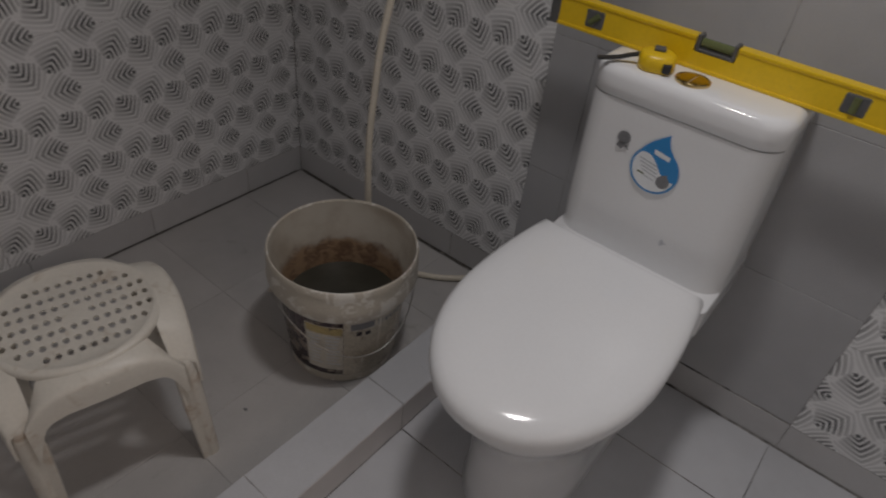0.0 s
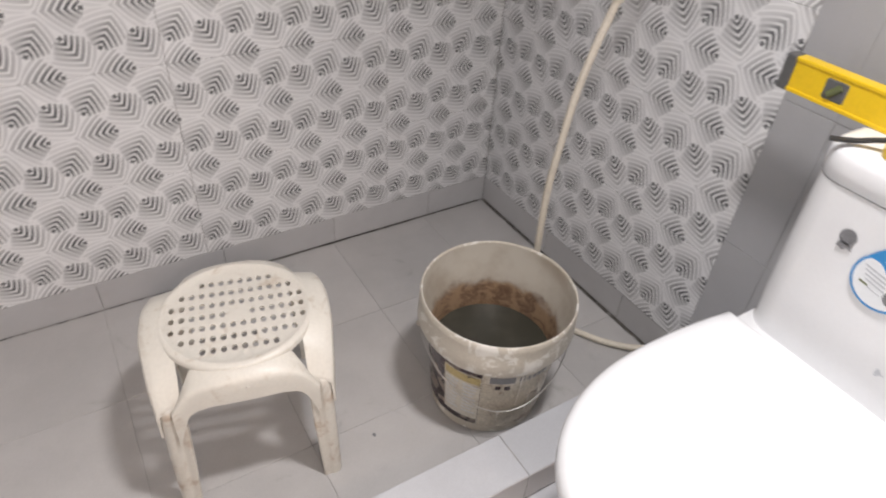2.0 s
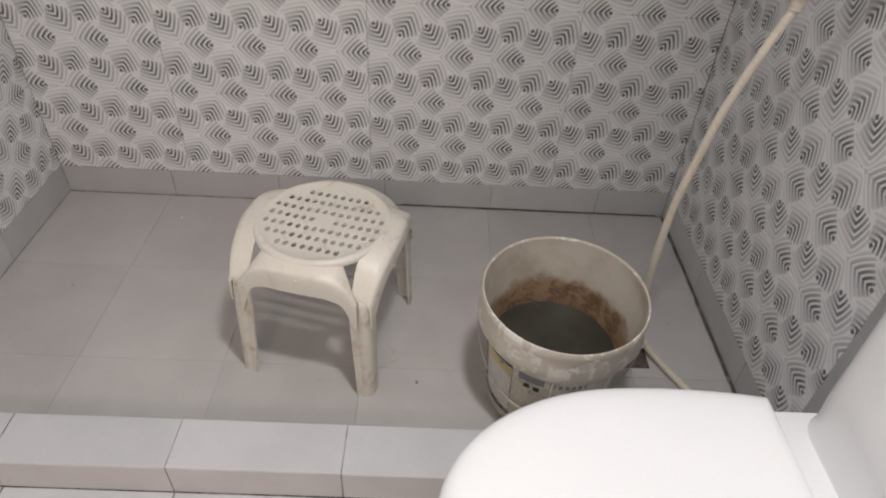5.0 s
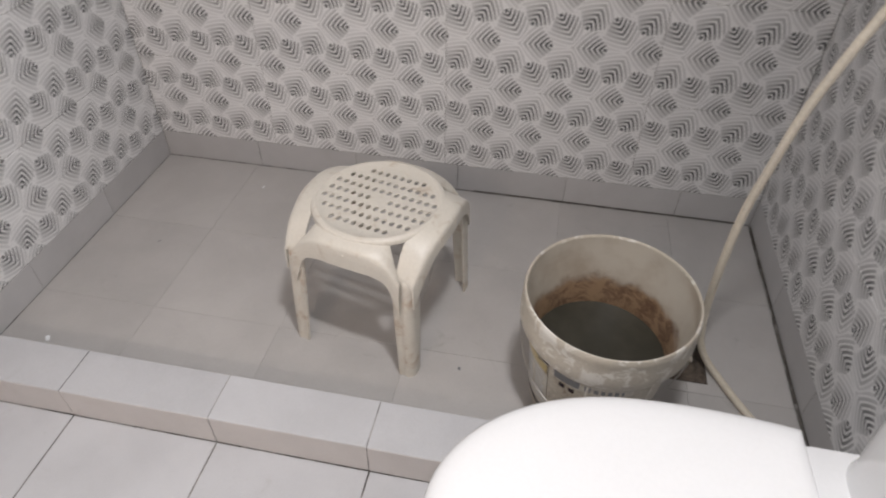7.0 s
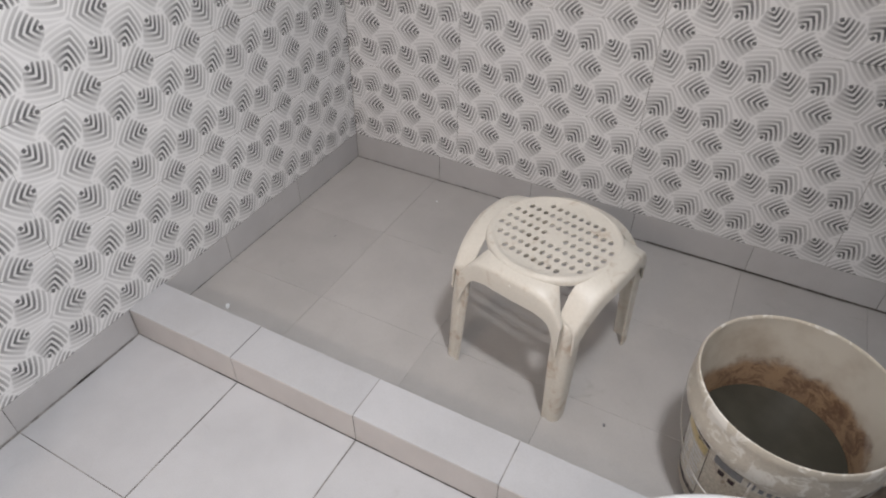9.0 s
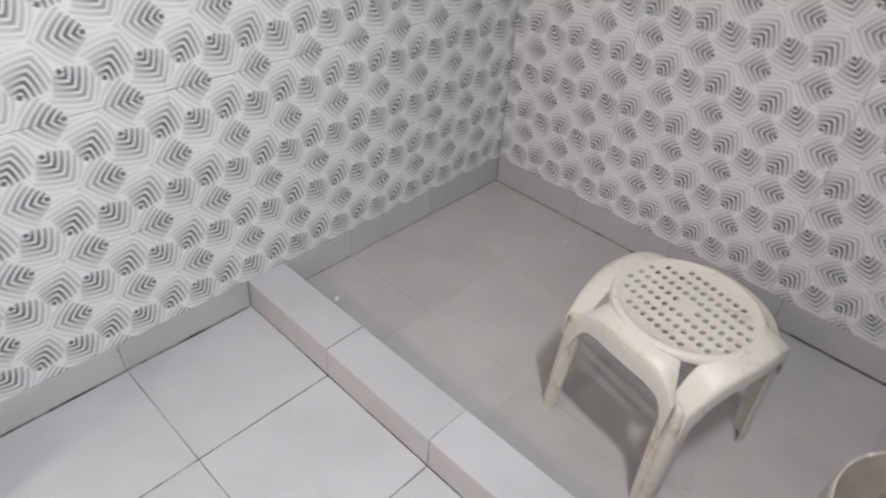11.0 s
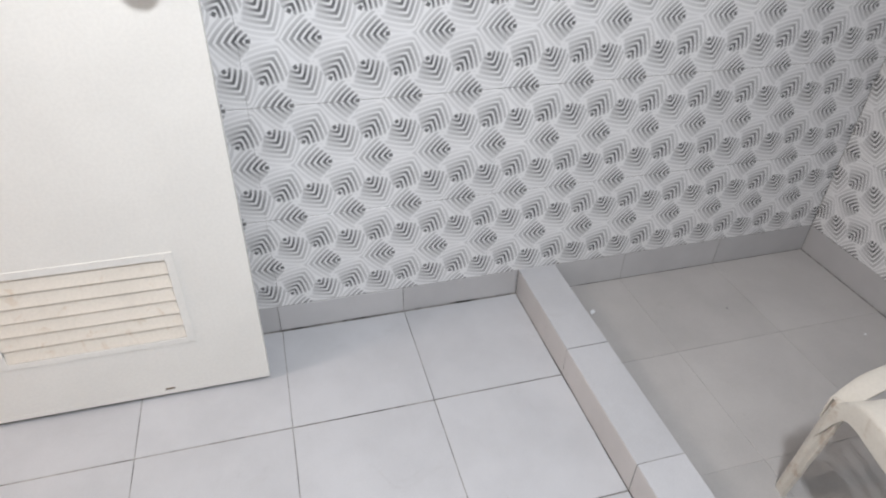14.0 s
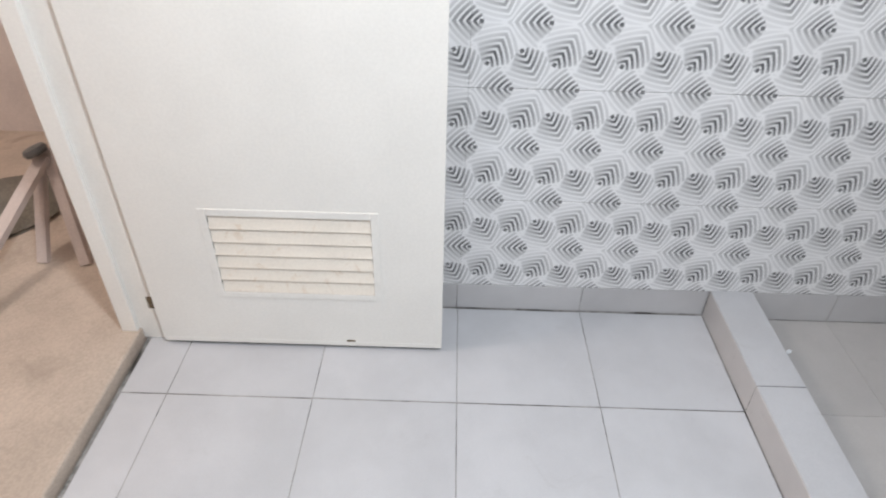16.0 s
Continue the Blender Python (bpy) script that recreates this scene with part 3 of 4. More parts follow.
def build_tape():
    tp = thing("tape_measure", pose(1.566, -0.160, 0.7315, 0, 0, 20), "yellow tape measure with black wrist strap on the tank lid", "tape measure")
    rings = []
    for inset, z in ((0.004, 0.0), (0.001, 0.003), (0.0, 0.009), (0.0, 0.019), (0.002, 0.024), (0.007, 0.0275), (0.015, 0.0285)):
        ring = []
        for k in range(36):
            a = 2 * math.pi * k / 36
            c, s = math.cos(a), math.sin(a)
            ring.append(((0.027 - inset) * math.copysign(abs(c) ** 0.75, c), (0.029 - inset) * math.copysign(abs(s) ** 0.75, s), z))
        rings.append(ring)
    part("case", loft(rings), YELLOW, tp, smooth=50)
    part("lock_button", box((-0.004, -0.009, 0.028), (0.012, 0.009, 0.034), 0.002), DARK_GREY, tp, "dark brown lock button")
    part("mouth", box((-0.0300, -0.024, 0.005), (-0.012, -0.010, 0.019), 0.002), BLACK, tp, "black blade mouth")
    part("wrist_strap", loft([[(x - 0.004, y, z), (x - 0.004, y, z + 0.004), (x + 0.005, y + 0.003, z + 0.004), (x + 0.005, y + 0.003, z)] for x, y, z in
                              ((0.0, 0.024, 0.017), (-0.001, 0.040, 0.012), (-0.004, 0.056, 0.006), (-0.008, 0.072, 0.003), (-0.013, 0.088, 0.0015))]), BLACK, tp, "black woven strap")


build_level()
build_tape()


# ---- plastic stool ----
def build_stool():
    st = thing("plastic_stool", pose(0.823, 0.410, ZS, 0, 0, -12.8), "low dirty-white moulded plastic stool with a perforated round seat", "stool")
    H = 0.325
    n = 120
    # seat: pierced disc with a raised ring and a rolled edge
    prof = [(0.001, H - 0.005), (0.06, H - 0.005), (0.1185, H - 0.004), (0.122, H - 0.0012), (0.126, H), (0.131, H - 0.0012), (0.1345, H - 0.004), (0.136, H - 0.008), (0.136, H - 0.013),
            (0.133, H - 0.013), (0.131, H - 0.007), (0.124, H - 0.0045), (0.1185, H - 0.0078), (0.06, H - 0.0088), (0.001, H - 0.0088)]
    rings = [[(r * math.cos(2 * math.pi * k / n), r * math.sin(2 * math.pi * k / n), z) for k in range(n)] for r, z in prof]
    seat = part("seat", loft(rings), IVORY, st, smooth=40)
    cut = bmesh.new()
    turn = radians(-1)
    for j in range(-3, 4):
        count = (14, 14, 12, 8)[abs(j)]
        for i in range(count):
            u, v = (i - (count - 1) / 2) * 0.0169 + 0.002, j * 0.0280 - 0.003
            if j == 0 and abs(u) < 0.016:
                continue
            x, y = u * math.cos(turn) - v * math.sin(turn), u * math.sin(turn) + v * math.cos(turn)
            bmesh.ops.create_cone(cut, cap_ends=True, segments=10, radius1=0.0052, radius2=0.0052, depth=0.06, matrix=Matrix.Translation((x, y, H)) @ Matrix.Diagonal((1, 1.45, 1, 1)))
    knife = new("knife", mesh_of("knife", cut))
    knife.parent = st
    mod = seat.modifiers.new("holes", "BOOLEAN")
    mod.operation, mod.object, mod.solver = "DIFFERENCE", knife, "EXACT"
    dg = bpy.context.evaluated_depsgraph_get()
    dg.update()
    pierced = bpy.data.meshes.new_from_object(seat.evaluated_get(dg))
    seat.modifiers.clear()
    seat.data = pierced
    me = knife.data
    bpy.data.objects.remove(knife)
    bpy.data.meshes.remove(me)
    # legs: angle sections with a groove in the front face, splayed; (z, corner x, corner y, front width, side width)
    spine = [(H - 0.064, 0.130, 0.137, 0.024, 0.024), (H - 0.070, 0.1365, 0.1425, 0.032, 0.031), (H - 0.080, 0.1395, 0.145, 0.038, 0.037), (H - 0.095, 0.141, 0.146, 0.041, 0.039), (H - 0.12, 0.142, 0.148, 0.042, 0.040),
             (H - 0.18, 0.1435, 0.151, 0.041, 0.039), (0.07, 0.145, 0.154, 0.038, 0.037), (0.0, 0.146, 0.158, 0.035, 0.034)]

    def leg_mesh():
        rows = []
        for k, (z, cx, cy, wf, ws) in enumerate(spine):
            rc, th = 0.016, 0.0045
            g = 0.0050 * min(1.0, k / 2) * (1 - 0.7 * k / 7)
            outer = [(cx - wf, -cy + 0.004), (cx - wf + 0.002, -cy), (cx - wf * 0.80, -cy), (cx - wf * 0.72, -cy + g), (cx - wf * 0.56, -cy + g), (cx - wf * 0.48, -cy)]
            outer += [(cx - rc + rc * math.sin(a), -cy + rc - rc * math.cos(a)) for a in [radians(90 * q / 6) for q in range(7)]]
            outer += [(cx, -cy + ws - 0.002), (cx - 0.001, -cy + ws)]
            inner = [(cx - th, -cy + ws), (cx - th, -cy + rc), (cx - rc, -cy + th + g), (cx - wf, -cy + th + g)]
            rows.append([(x, y, z) for x, y in outer + inner])
        return rows
    base = leg_mesh()
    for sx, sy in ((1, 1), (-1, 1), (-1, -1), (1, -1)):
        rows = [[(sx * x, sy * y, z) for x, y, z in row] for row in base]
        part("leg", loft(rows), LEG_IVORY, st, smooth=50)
    def smooth_line(knots, t):
        """The place at t from 0 to 1 on a smooth line through evenly spaced knots, mirrored at the first."""
        flip = [-1 if abs(knots[0][i]) < 1e-9 else 1 for i in range(3)]
        k = [Vector([c * f for c, f in zip(knots[1], flip)])] + [Vector(q) for q in knots]
        k.append(2 * k[-1] - k[-2])
        w = t * (len(knots) - 1)
        i = min(int(w), len(knots) - 2)
        w -= i
        p0, p1, p2, p3 = k[i:i + 4]
        return 0.5 * (2 * p1 + (p2 - p0) * w + (2 * p0 - 5 * p1 + 4 * p2 - p3) * w * w + (3 * p1 - p0 - 3 * p2 + p3) * w ** 3)

    def strap(inner, outer, lows, out):
        """Half a moulded strap that leaves the seat's edge, rolls over and ends on a leg; swept from leg to leg. out: its outward axis."""
        m = 30
        rows = []
        for k in range(-m, m + 1):
            t = abs(k) / m
            side = -1 if k < 0 else 1
            a, b = smooth_line(inner, t), smooth_line(outer, t)
            low = smooth_line([(0.0, 0.0, z) for z in lows], t).z
            bump = Vector((0, 0, 0.0018 * (1 - t)))
            up = Vector((0, 0, 1))
            drop = b.z - low
            sec = [a, a.lerp(b, 0.35) + bump, a.lerp(b, 0.75) + bump, b, b + out * 0.0028 - up * 0.003, b + out * 0.0045 - up * 0.0085, b + out * 0.0052 - up * drop * 0.55, b + out * 0.0060 - up * drop,
                   b + out * 0.0020 - up * drop, b + out * 0.0012 - up * drop * 0.55, b - out * 0.0010 - up * 0.008, a.lerp(b, 0.6) - up * 0.0045, a - up * 0.0045]
            rows.append([(q.x * (side if out.y else 1), q.y * (side if out.x else 1), q.z) for q in sec])
        return rows
    # two broad ears that slope down to the legs, two bowed aprons with an arched lower edge
    ear = strap([(0.127, 0, H - 0.0008), (0.1220, 0.036, H - 0.001), (0.1065, 0.070, H - 0.004), (0.1025, 0.101, H - 0.020), (0.103, 0.135, H - 0.060)],
                [(0.158, 0, H - 0.005), (0.1565, 0.036, H - 0.006), (0.152, 0.069, H - 0.014), (0.146, 0.108, H - 0.034), (0.139, 0.141, H - 0.071)],
                [H - 0.034, H - 0.036, H - 0.045, H - 0.074, H - 0.130], Vector((1, 0, 0)))
    apron = strap([(0, 0.1275, H - 0.004), (0.034, 0.1225, H - 0.0045), (0.073, 0.1065, H - 0.009), (0.0915, 0.1205, H - 0.028), (0.107, 0.134, H - 0.056)],
                  [(0, 0.150, H - 0.013), (0.032, 0.1495, H - 0.014), (0.063, 0.147, H - 0.019), (0.093, 0.1450, H - 0.034), (0.118, 0.1475, H - 0.066)],
                  [H - 0.061, H - 0.061, H - 0.064, H - 0.081, H - 0.148], Vector((0, 1, 0)))
    for side in (-1, 1):
        part("ear", loft([[(side * x, y, z) for x, y, z in row] for row in ear]), IVORY, st, smooth=50)
        part("apron", loft([[(x, side * y, z) for x, y, z in row] for row in apron]), IVORY, st, smooth=50)
        part("mould_mark", lathe([(0.0005, 0.0), (0.003, 0.0), (0.002, 0.002), (0.0005, 0.0022)], 10), IVORY, st, "", 40, pose(0.004, side * 0.1545, H - 0.030, -90 * side, 0, 0))


build_stool()


# ---- pail of murky water ----
def arc_patch(r0, z0, r1, z1, a0, a1, lift, n=20, thick=0.0005):
    """A sheet wrapped round a tapering pail between two angles."""
    rings = []
    for k in range(n + 1):
        a = radians(a0 + (a1 - a0) * k / n)
        c, s = math.cos(a), math.sin(a)
        rings.append([((r0 + lift) * c, (r0 + lift) * s, z0), ((r1 + lift) * c, (r1 + lift) * s, z1),
                      ((r1 + lift + thick) * c, (r1 + lift + thick) * s, z1), ((r0 + lift + thick) * c, (r0 + lift + thick) * s, z0)])
    return loft(rings)


def build_pail():
    pl = thing("plastic_pail", pose(1.288, 0.264, ZS + 0.0015, 1.0), "dirty cream plastic paint pail half full of murky water", "bucket")
    level, H = 0.138, 0.300

    def rad(z):
        return 0.117 + 0.019 * z / 0.21
    wall = [(0.004, 0.004), (0.106, 0.003), (0.112, 0.0), (0.117, 0.004), (rad(0.1), 0.1), (rad(0.21), 0.21),
            (0.1400, 0.212), (0.1465, 0.2135), (0.1495, 0.218), (0.1500, 0.224), (0.1520, 0.227), (0.1556, 0.230), (0.1572, 0.236), (0.1570, 0.250), (0.1560, 0.265), (0.1550, 0.279), (0.1556, 0.284), (0.1556, 0.290), (0.1545, 0.296), (0.1530, 0.2995), (0.1512, H), (0.1500, 0.2985), (0.1490, 0.294)]
    part("body", lathe(wall, 72), PAIL, pl, smooth=35)
    inner = [(0.1490, 0.295), (0.1472, 0.25), (rad(0.21) - 0.003, 0.205), (rad(0.1) - 0.003, 0.1), (0.112, 0.012), (0.004, 0.010)]
    part("inner_wall", lathe(inner, 72), pail_inside(level), pl, "inside with a brown tide mark", 35)
    rr = rad(level) - 0.0035
    part("water", lathe([(0.001, level), (0.05, level), (rr - 0.004, level), (rr, level + 0.0012), (rr, level - 0.01), (0.001, level - 0.012)], 64), murky(), pl, "dark murky water", 40)

    def band(name, z0, z1, a0, a1, lift, material, label="", parent=pl):
        return part(name, arc_patch(rad(z0), z0, rad(z1), z1, a0, a1, lift), material, parent, label)
    # label sheets; the angle counts from +x towards +y
    front = -128
    band("label_dark", 0.030, 0.209, front - 78, front - 5.2, 0.0006, LABEL_DARK, "dark purplish printed label")
    band("label_pale", 0.026, 0.209, front - 5, front + 78, 0.0006, LABEL_TAN, "torn tan printed label")
    info = band("label_panel", 0.048, 0.190, front - 40, front - 5.5, 0.0013, LABEL_WHITE, "small-print panel with an ochre heading")
    band("heading", 0.166, 0.188, front - 39, front - 6, 0.0019, LABEL_OCHRE, "", info)
    for k in range(9):
        z = 0.155 - k * 0.0110
        for c in range(2):
            a = front - 38 + 17 * c
            band("text_bar", z, z + 0.0030, a, a + 13 - (k * 5 % 4), 0.0019, PALE_GREY, "", info)
    strip = band("label_strip", 0.176, 0.205, front - 3, front + 62, 0.0013, LABEL_WHITE, "white title strip with dark lettering bars")
    band("emblem", 0.180, 0.199, front + 1, front + 22, 0.0019, MID_GREY, "", strip)
    for a, w in ((26, 5.5), (33, 4), (38, 4), (43, 4), (48, 4), (53, 3)):
        band("letter_bar", 0.181, 0.192 if a > 26 else 0.196, front + a, front + a + w - 1.0, 0.0019, MID_GREY, "", strip)
    for a, z in ((6, 0.160), (14, 0.158)):
        band("mark", z, z + 0.012, front + a, front + a + 5, 0.0013, LABEL_DARK)
    for a, z0, z1 in ((27, 0.10, 0.2), (40, 0.06, 0.12), (12, 0.05, 0.09)):
        band("drip", z0, z1, front + a, front + a + 2.0, 0.0024, PAIL)
    # wire handle hanging down in front, with its two lugs
    pts = []
    for k in range(17):
        t = k / 16
        a = radians(-112 - 88 + 176 * t)
        z = 0.224 - 0.118 * math.sin(math.pi * t) ** 1.3
        r = 0.1575 - 0.014 * math.sin(math.pi * t)
        pts.append((r * math.cos(a), r * math.sin(a), z))
    part("handle", tube(pts, 0.0013, 8, 3), WIRE, pl, "thin wire handle hanging down", 40)
    for s in (-88, 88):
        a = radians(-112 + s)
        p = Vector((0.152 * math.cos(a), 0.152 * math.sin(a), 0.228))
        part("lug", tube([p - 0.004 * p.normalized(), p + 0.0075 * Vector((math.cos(a), math.sin(a), 0))], 0.005, 12, 1), PAIL, pl, "", 40)


build_pail()


# ---- hose and tap ----
hose = thing("water_hose", Matrix.Identity(4), "cream rubber hose running from the tap to the floor", "hose")
part("tube", tube([(1.566, 0.380, 0.780), (1.545, 0.388, 0.70), (1.521, 0.392, 0.60), (1.506, 0.392, 0.50), (1.494, 0.392, 0.40), (1.492, 0.391, 0.30), (1.494, 0.390, 0.20), (1.501, 0.390, 0.12), (1.512, 0.385, 0.06),
                   (1.532, 0.376, 0.022), (1.556, 0.353, 0.003), (1.588, 0.296, 0.0005), (1.626, 0.236, 0.001), (1.668, 0.188, 0.006), (1.695, 0.158, 0.02)], 0.0078, 12, 8), HOSE, hose, smooth=60)
tap = thing("water_tap", pose(XR, 0.392, 0.833), "dull metal wall tap with a cream hose connector", "tap")
part("flange", tube([(0, 0, 0), (-0.008, 0, 0)], 0.026, 20, 1), CHROME, tap, smooth=40)
part("spout", tube([(-0.004, 0, 0), (-0.075, 0, 0), (-0.118, -0.004, -0.003), (-0.140, -0.008, -0.016), (-0.146, -0.011, -0.032)], 0.012, 14, 6), CHROME, tap, smooth=40)
part("valve", tube([(-0.045, 0, 0), (-0.045, 0, 0.040)], 0.013, 14, 2), CHROME, tap, smooth=40)
part("lever", box((-0.085, -0.006, 0.040), (-0.030, 0.006, 0.047), 0.003), CHROME, tap)
part("connector", lathe([(0.0085, -0.060), (0.0112, -0.058), (0.0112, -0.044), (0.0135, -0.041), (0.0172, -0.026), (0.0172, -0.004), (0.012, -0.002)], 20), HOSE, tap, "cream plastic hose connector", 40, Matrix.Translation((-0.1465, -0.0115, 0)))

# ---- floor drain ----
drain = thing("floor_drain", pose(1.478, 0.393, ZS), "dark rusty square floor drain with a round outlet", "drain")
bm = bmesh.new()
for lo, hi in (((-0.060, -0.060), (0.060, -0.050)), ((-0.060, 0.050), (0.060, 0.060)), ((-0.060, -0.050), (-0.050, 0.050)), ((0.050, -0.050), (0.060, 0.050))):
    add_box(bm, (*lo, -0.004), (*hi, 0.002))
part("frame", bm, RUST, drain)
part("grate", box((-0.050, -0.050, -0.002), (0.050, 0.050, 0.0012)), RUST, drain, "dark brown rusted plate")
part("hole", lathe([(0.001, 0.0012), (0.019, 0.0012), (0.021, 0.0026), (0.017, 0.0028), (0.016, 0.0009), (0.001, 0.0015)], 24), BLACK, drain, "black round outlet", 40, pose(-0.012, 0.004, 0))


# ---- door ----
def build_door():
    dr = thing("door", pose(0.1165, -1.259, 0.0125, 0, 0, 0), "cream painted flush door with a louvred vent, standing open", "door")
    T, W, Hd = 0.034, 0.625, 2.005
    y0, y1, z0, z1 = 0.151, 0.494, 0.1405, 0.355
    bm = bmesh.new()
    for lo, hi in (((0, 0), (y0, Hd)), ((y1, 0), (W, Hd)), ((y0, 0), (y1, z0)), ((y0, z1), (y1, Hd))):
        add_box(bm, (0, lo[0], lo[1]), (T, hi[0], hi[1]))
    bmesh.ops.remove_doubles(bm, verts=bm.verts, dist=1e-5)
    part("leaf", bm, DOOR_PAINT, dr)
    part("bottom_edge", box((T, 0.002, 0.0), (T + 0.0005, W - 0.001, 0.011), 0.0002), DOOR_PAINT, dr, "worn bottom edging strip")
    part("chip", box((T + 0.0005, 0.413, 0.0125), (T + 0.0012, 0.432, 0.0177), 0.0003), HINGE, dr, "dark chip in the paint")
    vent = part("vent", box((T, y0 - 0.004, z0 - 0.004), (T + 0.0022, y0 + 0.012, z1 + 0.004), 0.001), DOOR_PAINT, dr, "louvred cream vent grille")
    for lo, hi in (((y1 - 0.012, z0 - 0.004), (y1 + 0.004, z1 + 0.004)), ((y0 + 0.012, z0 - 0.004), (y1 - 0.012, z0 + 0.010)), ((y0 + 0.012, z1 - 0.012), (y1 - 0.012, z1 + 0.004))):
        part("vent_frame", box((T, *lo), (T + 0.0022, *hi), 0.001), DOOR_PAINT, vent)
    inner0, inner1 = z0 + 0.010, z1 - 0.012
    step = (inner1 - inner0) / 6
    for k in range(6):
        z = inner0 + step * k
        ring = [(T + 0.0015, z + 0.0012), (T - 0.001, z - 0.0012), (T - 0.0055, z + step - 0.0012), (T - 0.0040, z + step + 0.0006)]
        part("slat", loft([[(x, y, zz) for x, zz in ring] for y in (y0 + 0.012, y1 - 0.012)]), LOUVRE, vent)
    part("vent_back", box((0.002, y0, z0), (0.006, y1, z1)), LOUVRE, vent)
    knob = part("door_knob", lathe([(0.001, 0.0), (0.048, 0.0), (0.048, 0.003), (0.042, 0.007), (0.014, 0.010), (0.011, 0.014), (0.011, 0.020), (0.020, 0.025), (0.0265, 0.033), (0.026, 0.042), (0.018, 0.048), (0.001, 0.050)], 36),
                LOUVRE, dr, "round ivory door knob", 35, pose(T, 0.570, 0.848, 0, 90, 0))
    for z in (0.085, 1.0, 1.8):
        part("hinge", box((-0.004, -0.0019, z), (0.030, -0.0004, z + 0.07)), HINGE, dr, "small rusty hinge")


build_door()
frame_ob = structure("door_frame", box((JAMB_L - 0.05, YD - 0.068, 0.0), (JAMB_L, YD + 0.0285, DOOR_TOP + 0.05), 0.002), DOOR_PAINT, "cream painted wooden door frame")
part("jamb", box((JAMB_R, YD - 0.068, 0.0), (JAMB_R + 0.05, YD + 0.012, DOOR_TOP + 0.05), 0.002), DOOR_PAINT, frame_ob)
part("head", box((JAMB_L, YD - 0.068, DOOR_TOP), (JAMB_R, YD + 0.012, DOOR_TOP + 0.05), 0.002), DOOR_PAINT, frame_ob)
part("stop", box((JAMB_L, YD - 0.066, 0.002), (JAMB_L + 0.012, YD - 0.030, DOOR_TOP), 0.002), DOOR_PAINT, frame_ob)
part("stop", box((JAMB_R - 0.012, YD - 0.066, 0.002), (JAMB_R, YD - 0.030, DOOR_TOP), 0.002), DOOR_PAINT, frame_ob)
part("hinge_plate", box((JAMB_L + 0.0005, YD + 0.008, 0.092), (JAMB_L + 0.002, YD + 0.028, 0.124)), HINGE, frame_ob, "rusty hinge plate")

# ---- things in the hallway ----
stand = thing("folding_stand", Matrix.Identity(4), "pinkish white wooden stand with splayed legs in the hallway", "stand")


def slat_between(name, a, b, w, t, parent, material, side=(0, 1, 0)):
    a, b = Vector(a), Vector(b)
    way = (b - a).normalized()
    s = (Vector(side) - way * way.dot(Vector(side))).normalized()
    o = way.cross(s)
    rings = [[p + s * i * w / 2 + o * j * t / 2 for i, j in ((-1, -1), (1, -1), (1, 1), (-1, 1))] for p in (a, b)]
    return part(name, loft(rings), material, parent)


slat_between("leg", (-0.094, -1.660, HZ), (-0.225, -1.655, 0.275), 0.026, 0.018, stand, STAND_PAINT, (0, 1, 0))
slat_between("leg", (-0.090, -1.548, HZ), (-0.235, -1.640, 0.280), 0.026, 0.018, stand, STAND_PAINT, (0, 1, 0))
slat_between("arm", (-0.215, -1.640, 0.268), (0.110, -1.700, 0.100), 0.030, 0.018, stand, STAND_PAINT, (0, 1, 0))
slat_between("leg", (0.150, -1.705, HZ), (0.070, -1.690, 0.125), 0.026, 0.018, stand, STAND_PAINT, (0, 1, 0))
part("pivot_knob", lathe([(0.001, -0.008), (0.026, -0.008), (0.030, 0.0), (0.026, 0.010), (0.001, 0.012)], 20), DARK_GREY, stand, "dark round pivot knob", 40, pose(-0.195, -1.640, 0.296, 20, 0, 0))
sack = thing("dark_sack", pose(-0.34, -1.88, HZ), "dark grey sack slumped on the hallway floor", "sack")
rings = []
for z, r in ((0, 0.13), (0.012, 0.142), (0.03, 0.13), (0.045, 0.10), (0.056, 0.05), (0.06, 0.01)):
    rings.append([(r * (1 + 0.12 * math.sin(3 * a + z * 9)) * 1.2 * math.cos(a), r * (1 + 0.1 * math.cos(5 * a)) * math.sin(a), z) for a in [2 * math.pi * k / 32 for k in range(32)]])
part("bulk", loft(rings), BAG, sack, smooth=60)

# ---- mouldy joints between shower floor and walls ----
MOULD = plain("black_mould", (0.10, 0.092, 0.082), 0.85, fine=0.25, dirt=(0.24, 0.23, 0.22), dirt_lo=0.52, dirt_hi=0.66, dirt_scale=30)


def mould_joint(name, start, along, out, length, widths, seed):
    """A ragged flat line of mould lying in the corner of floor and wall."""
    rng = random.Random(seed)
    start, along, out = Vector(start), Vector(along), Vector(out)
    count = int(length / 0.012)
    rings = []
    w = sum(widths) / 2
    for k in range(count + 1):
        w = min(widths[1], max(widths[0], w + rng.uniform(-0.0022, 0.0022)))
        p = start + along * (length * k / count)
        rings.append([p, p + Vector((0, 0, 0.0045)), p + out * w * 0.5 + Vector((0, 0, 0.0016)), p + out * w])
    return structure(name, loft(rings), MOULD, "dark mouldy joint along the shower floor's edge")


mould_joint("trim_joint_right", (XR - 0.0004, CURB + 0.01, ZS + 0.0006), (0, 1, 0), (-1, 0, 0), YB - CURB - 0.02, (0.0012, 0.0055), 3)
mould_joint("trim_joint_back", (0.95, YB - 0.0004, ZS + 0.0006), (1, 0, 0), (0, -1, 0), XR - 0.97, (0.0003, 0.0028), 5)

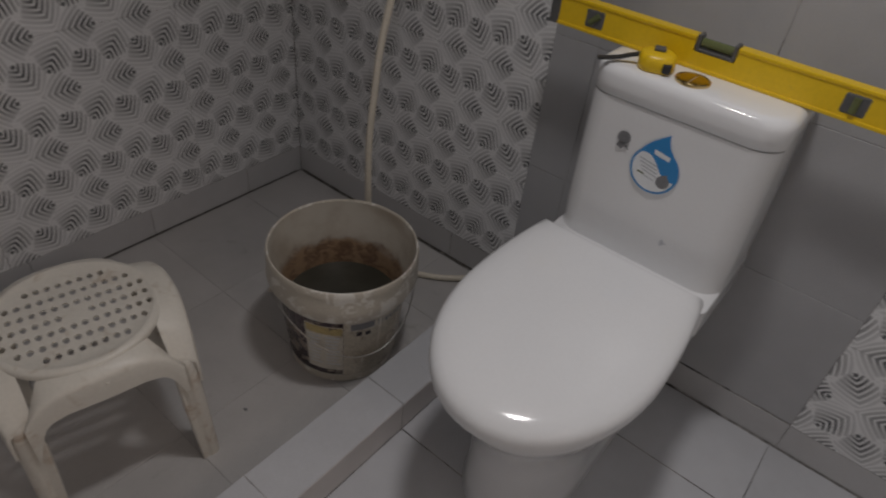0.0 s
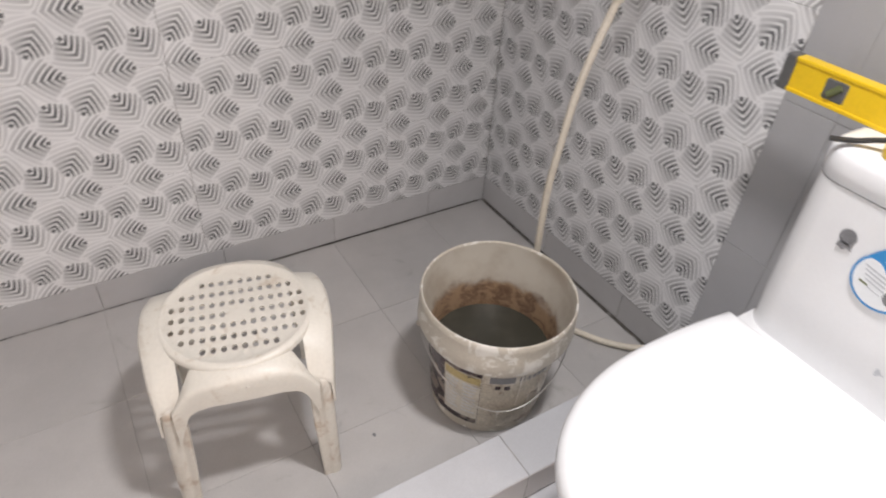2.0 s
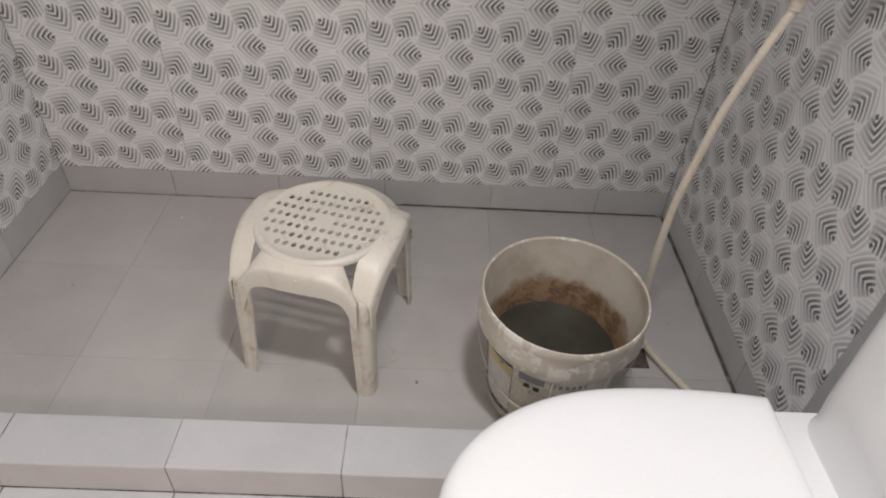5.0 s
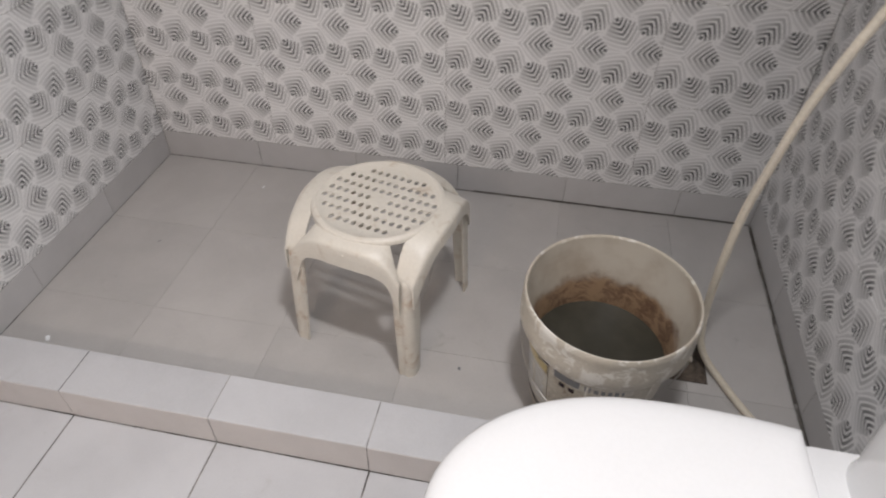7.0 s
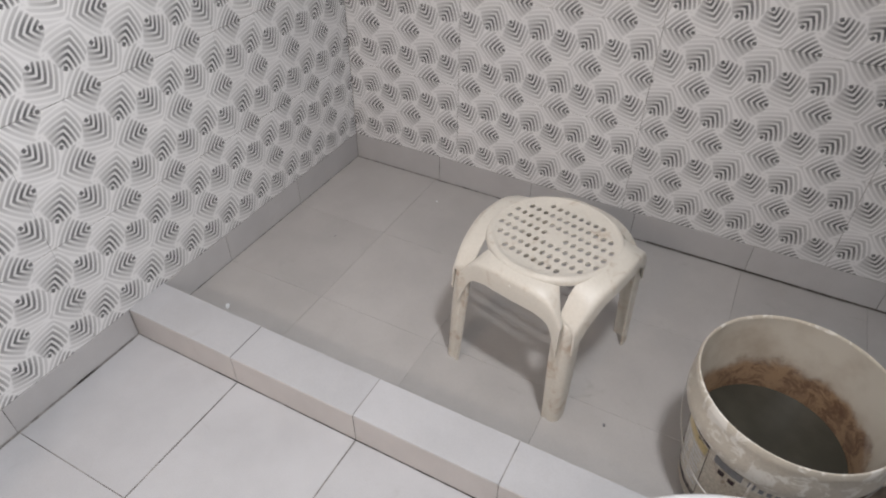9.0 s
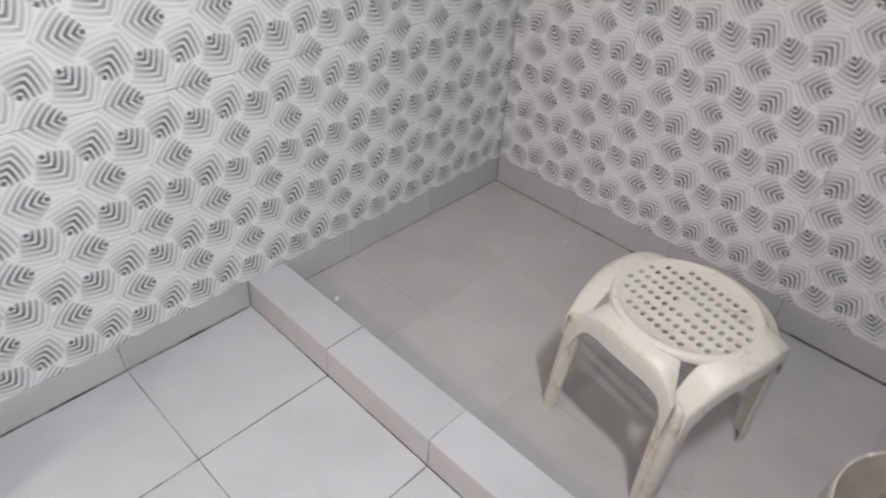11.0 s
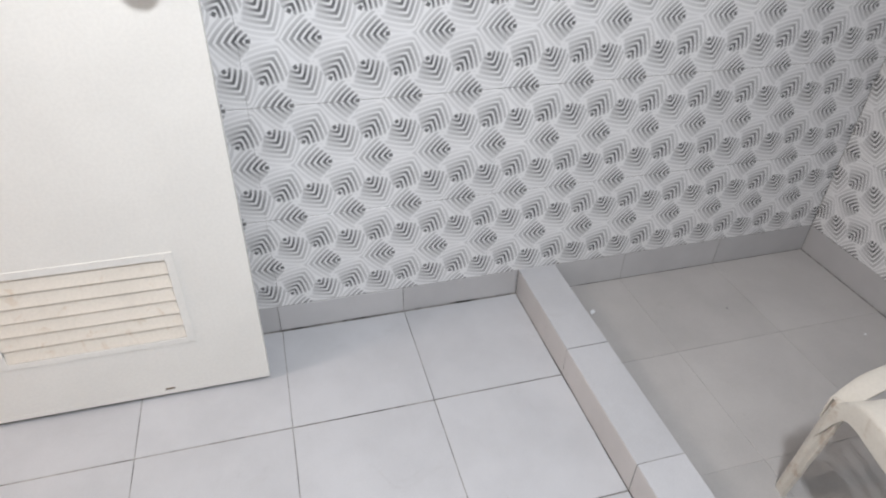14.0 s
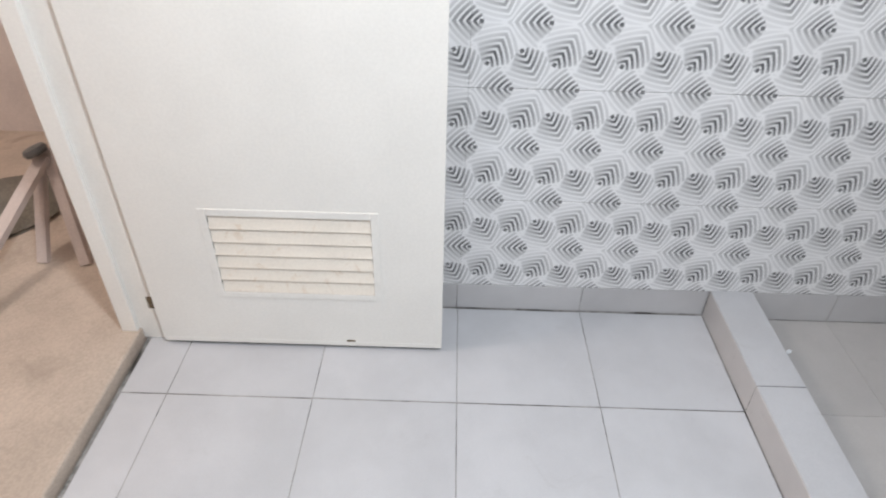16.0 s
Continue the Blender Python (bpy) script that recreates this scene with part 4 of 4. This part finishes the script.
# ---- litter on the shower floor ----
LITTER = random.Random(4)
for x, y, size, material, words in ((0.109, 0.170, 0.011, PAPER, "small white paper scrap on the shower floor"), (1.02, 0.27, 0.006, MID_GREY, "small dark chip on the shower floor"),
                                    (0.93, 0.70, 0.005, PAPER, "small white crumb on the shower floor"), (0.35, 0.80, 0.006, PAPER, "small white crumb on the shower floor"), (0.18, 0.52, 0.004, MID_GREY, "small dark chip on the shower floor")):
    ring = [(size * LITTER.uniform(0.6, 1.1) * math.cos(a), size * 0.55 * LITTER.uniform(0.6, 1.1) * math.sin(a)) for a in [2 * math.pi * k / 9 for k in range(9)]]
    ob = part("litter_scrap", loft([[(u, v, 0.0) for u, v in ring], [(u * 0.9, v * 0.9, size * 0.18) for u, v in ring]]), material, None, m=pose(x, y, ZS + 0.0008, 0, 0, LITTER.uniform(0, 180)))
    tagged(ob, words, "litter", "scraps on the shower floor")

# ---- tiles, each a piece of its floor, curb or wall ----
GX = [0.0, 0.294, 0.597, 0.899, 1.203, 1.506, XR]
lay("floor_tile", floor, (0, 0, 0), (1, 0, 0), (0, 1, 0), GX, [YD - 0.012, -1.205, -0.899, -0.598, -0.299, 0.0], FLOOR_TILE, 0.0016, gap_u=0.0032)
lay("floor_tile", shower_floor, (0, 0, ZS), (1, 0, 0), (0, 1, 0), [0.0, 0.289, 0.600, 0.900, 1.199, 1.494, XR - 0.006], [CURB, 0.306, 0.597, YB - 0.003], SHOWER_TILE, 0.0007)
lay("curb_tile", curb, (0, 0, ZC), (1, 0, 0), (0, 1, 0), GX, [0.0, CURB], FLOOR_TILE)
lay("curb_tile", curb, (0, 0, 0), (1, 0, 0), (0, 0, 1), GX, [0.001, ZC - 0.001], CURB_FRONT_LIT)
lay("curb_tile", curb, (0, CURB, 0), (-1, 0, 0), (0, 0, 1), [-x for x in GX][::-1], [ZS, ZC - 0.001], SKIRT_TILE)
BASE = 0.0765
ROWS = [BASE, 0.315]
while ROWS[-1] < TOP - 0.1:
    ROWS.append(ROWS[-1] + VR)
ROWS[-1] = TOP
BACK_ROWS = [BASE] + [r + 0.004 for r in ROWS[1:-1]] + [TOP]
lay("skirting_tile", wall_left, (0, 0, 0), (0, 1, 0), (0, 0, 1), [YD, -1.205, -0.9, -0.601, -0.301, -0.001], [0.003, BASE], SKIRT_TILE)
lay("skirting_tile", wall_left, (0, 0, 0), (0, 1, 0), (0, 0, 1), [CURB + 0.001, 0.306, 0.60, YB], [ZS + 0.0008, BASE], SKIRT_TILE)
lay("skirting_tile", wall_back, (0, YB, 0), (1, 0, 0), (0, 0, 1), [0.0, 0.302, 0.602, 0.902, 1.206, 1.511, XR], [ZS + 0.0012, BASE], SKIRT_TILE)
lay("skirting_tile", wall_right, (XR, 0, 0), (0, -1, 0), (0, 0, 1), [-YB, -0.59, -0.29, -CURB - 0.001], [ZS + 0.005, BASE], SKIRT_TILE)
lay("skirting_tile", wall_right, (XR, 0, 0), (0, -1, 0), (0, 0, 1), [0.001, 0.30, 0.610, 0.91, 1.22, -YD], [0.004, BASE], SKIRT_TILE)
lay("wall_tile", wall_left, (0, 0, 0), (0, 1, 0), (0, 0, 1), [YD, -1.10, -0.595, -0.090, 0.415, YB], ROWS, PRINT_LEFT, 0.0013, uneven=0.0002, gap_u=0.0004)
lay("wall_tile", wall_back, (0, YB, 0), (1, 0, 0), (0, 0, 1), [0.0, 0.360, 0.864, 1.370, XR], BACK_ROWS, PRINT_BACK, 0.0009, gap_u=0.0013)
lay("wall_tile", wall_right, (XR, 0, 0), (0, -1, 0), (0, 0, 1), [-YB, -0.607, -0.102], BACK_ROWS, PRINT_RIGHT, 0.0009)
lay("wall_tile", wall_right, (XR, 0, 0), (0, -1, 0), (0, 0, 1), [0.610, 1.115, -YD], BACK_ROWS, PRINT_RIGHT, 0.0009)
GREY_ROWS = [ZC + 0.001, 0.378, 0.678, 0.978, 1.278, 1.578, 1.878, 2.178, TOP]
lay("panel_tile", wall_right, (XR, 0, 0), (0, -1, 0), (0, 0, 1), [-0.102, -0.004, 0.298, 0.610], GREY_ROWS, PANEL_TILE, 0.0009)
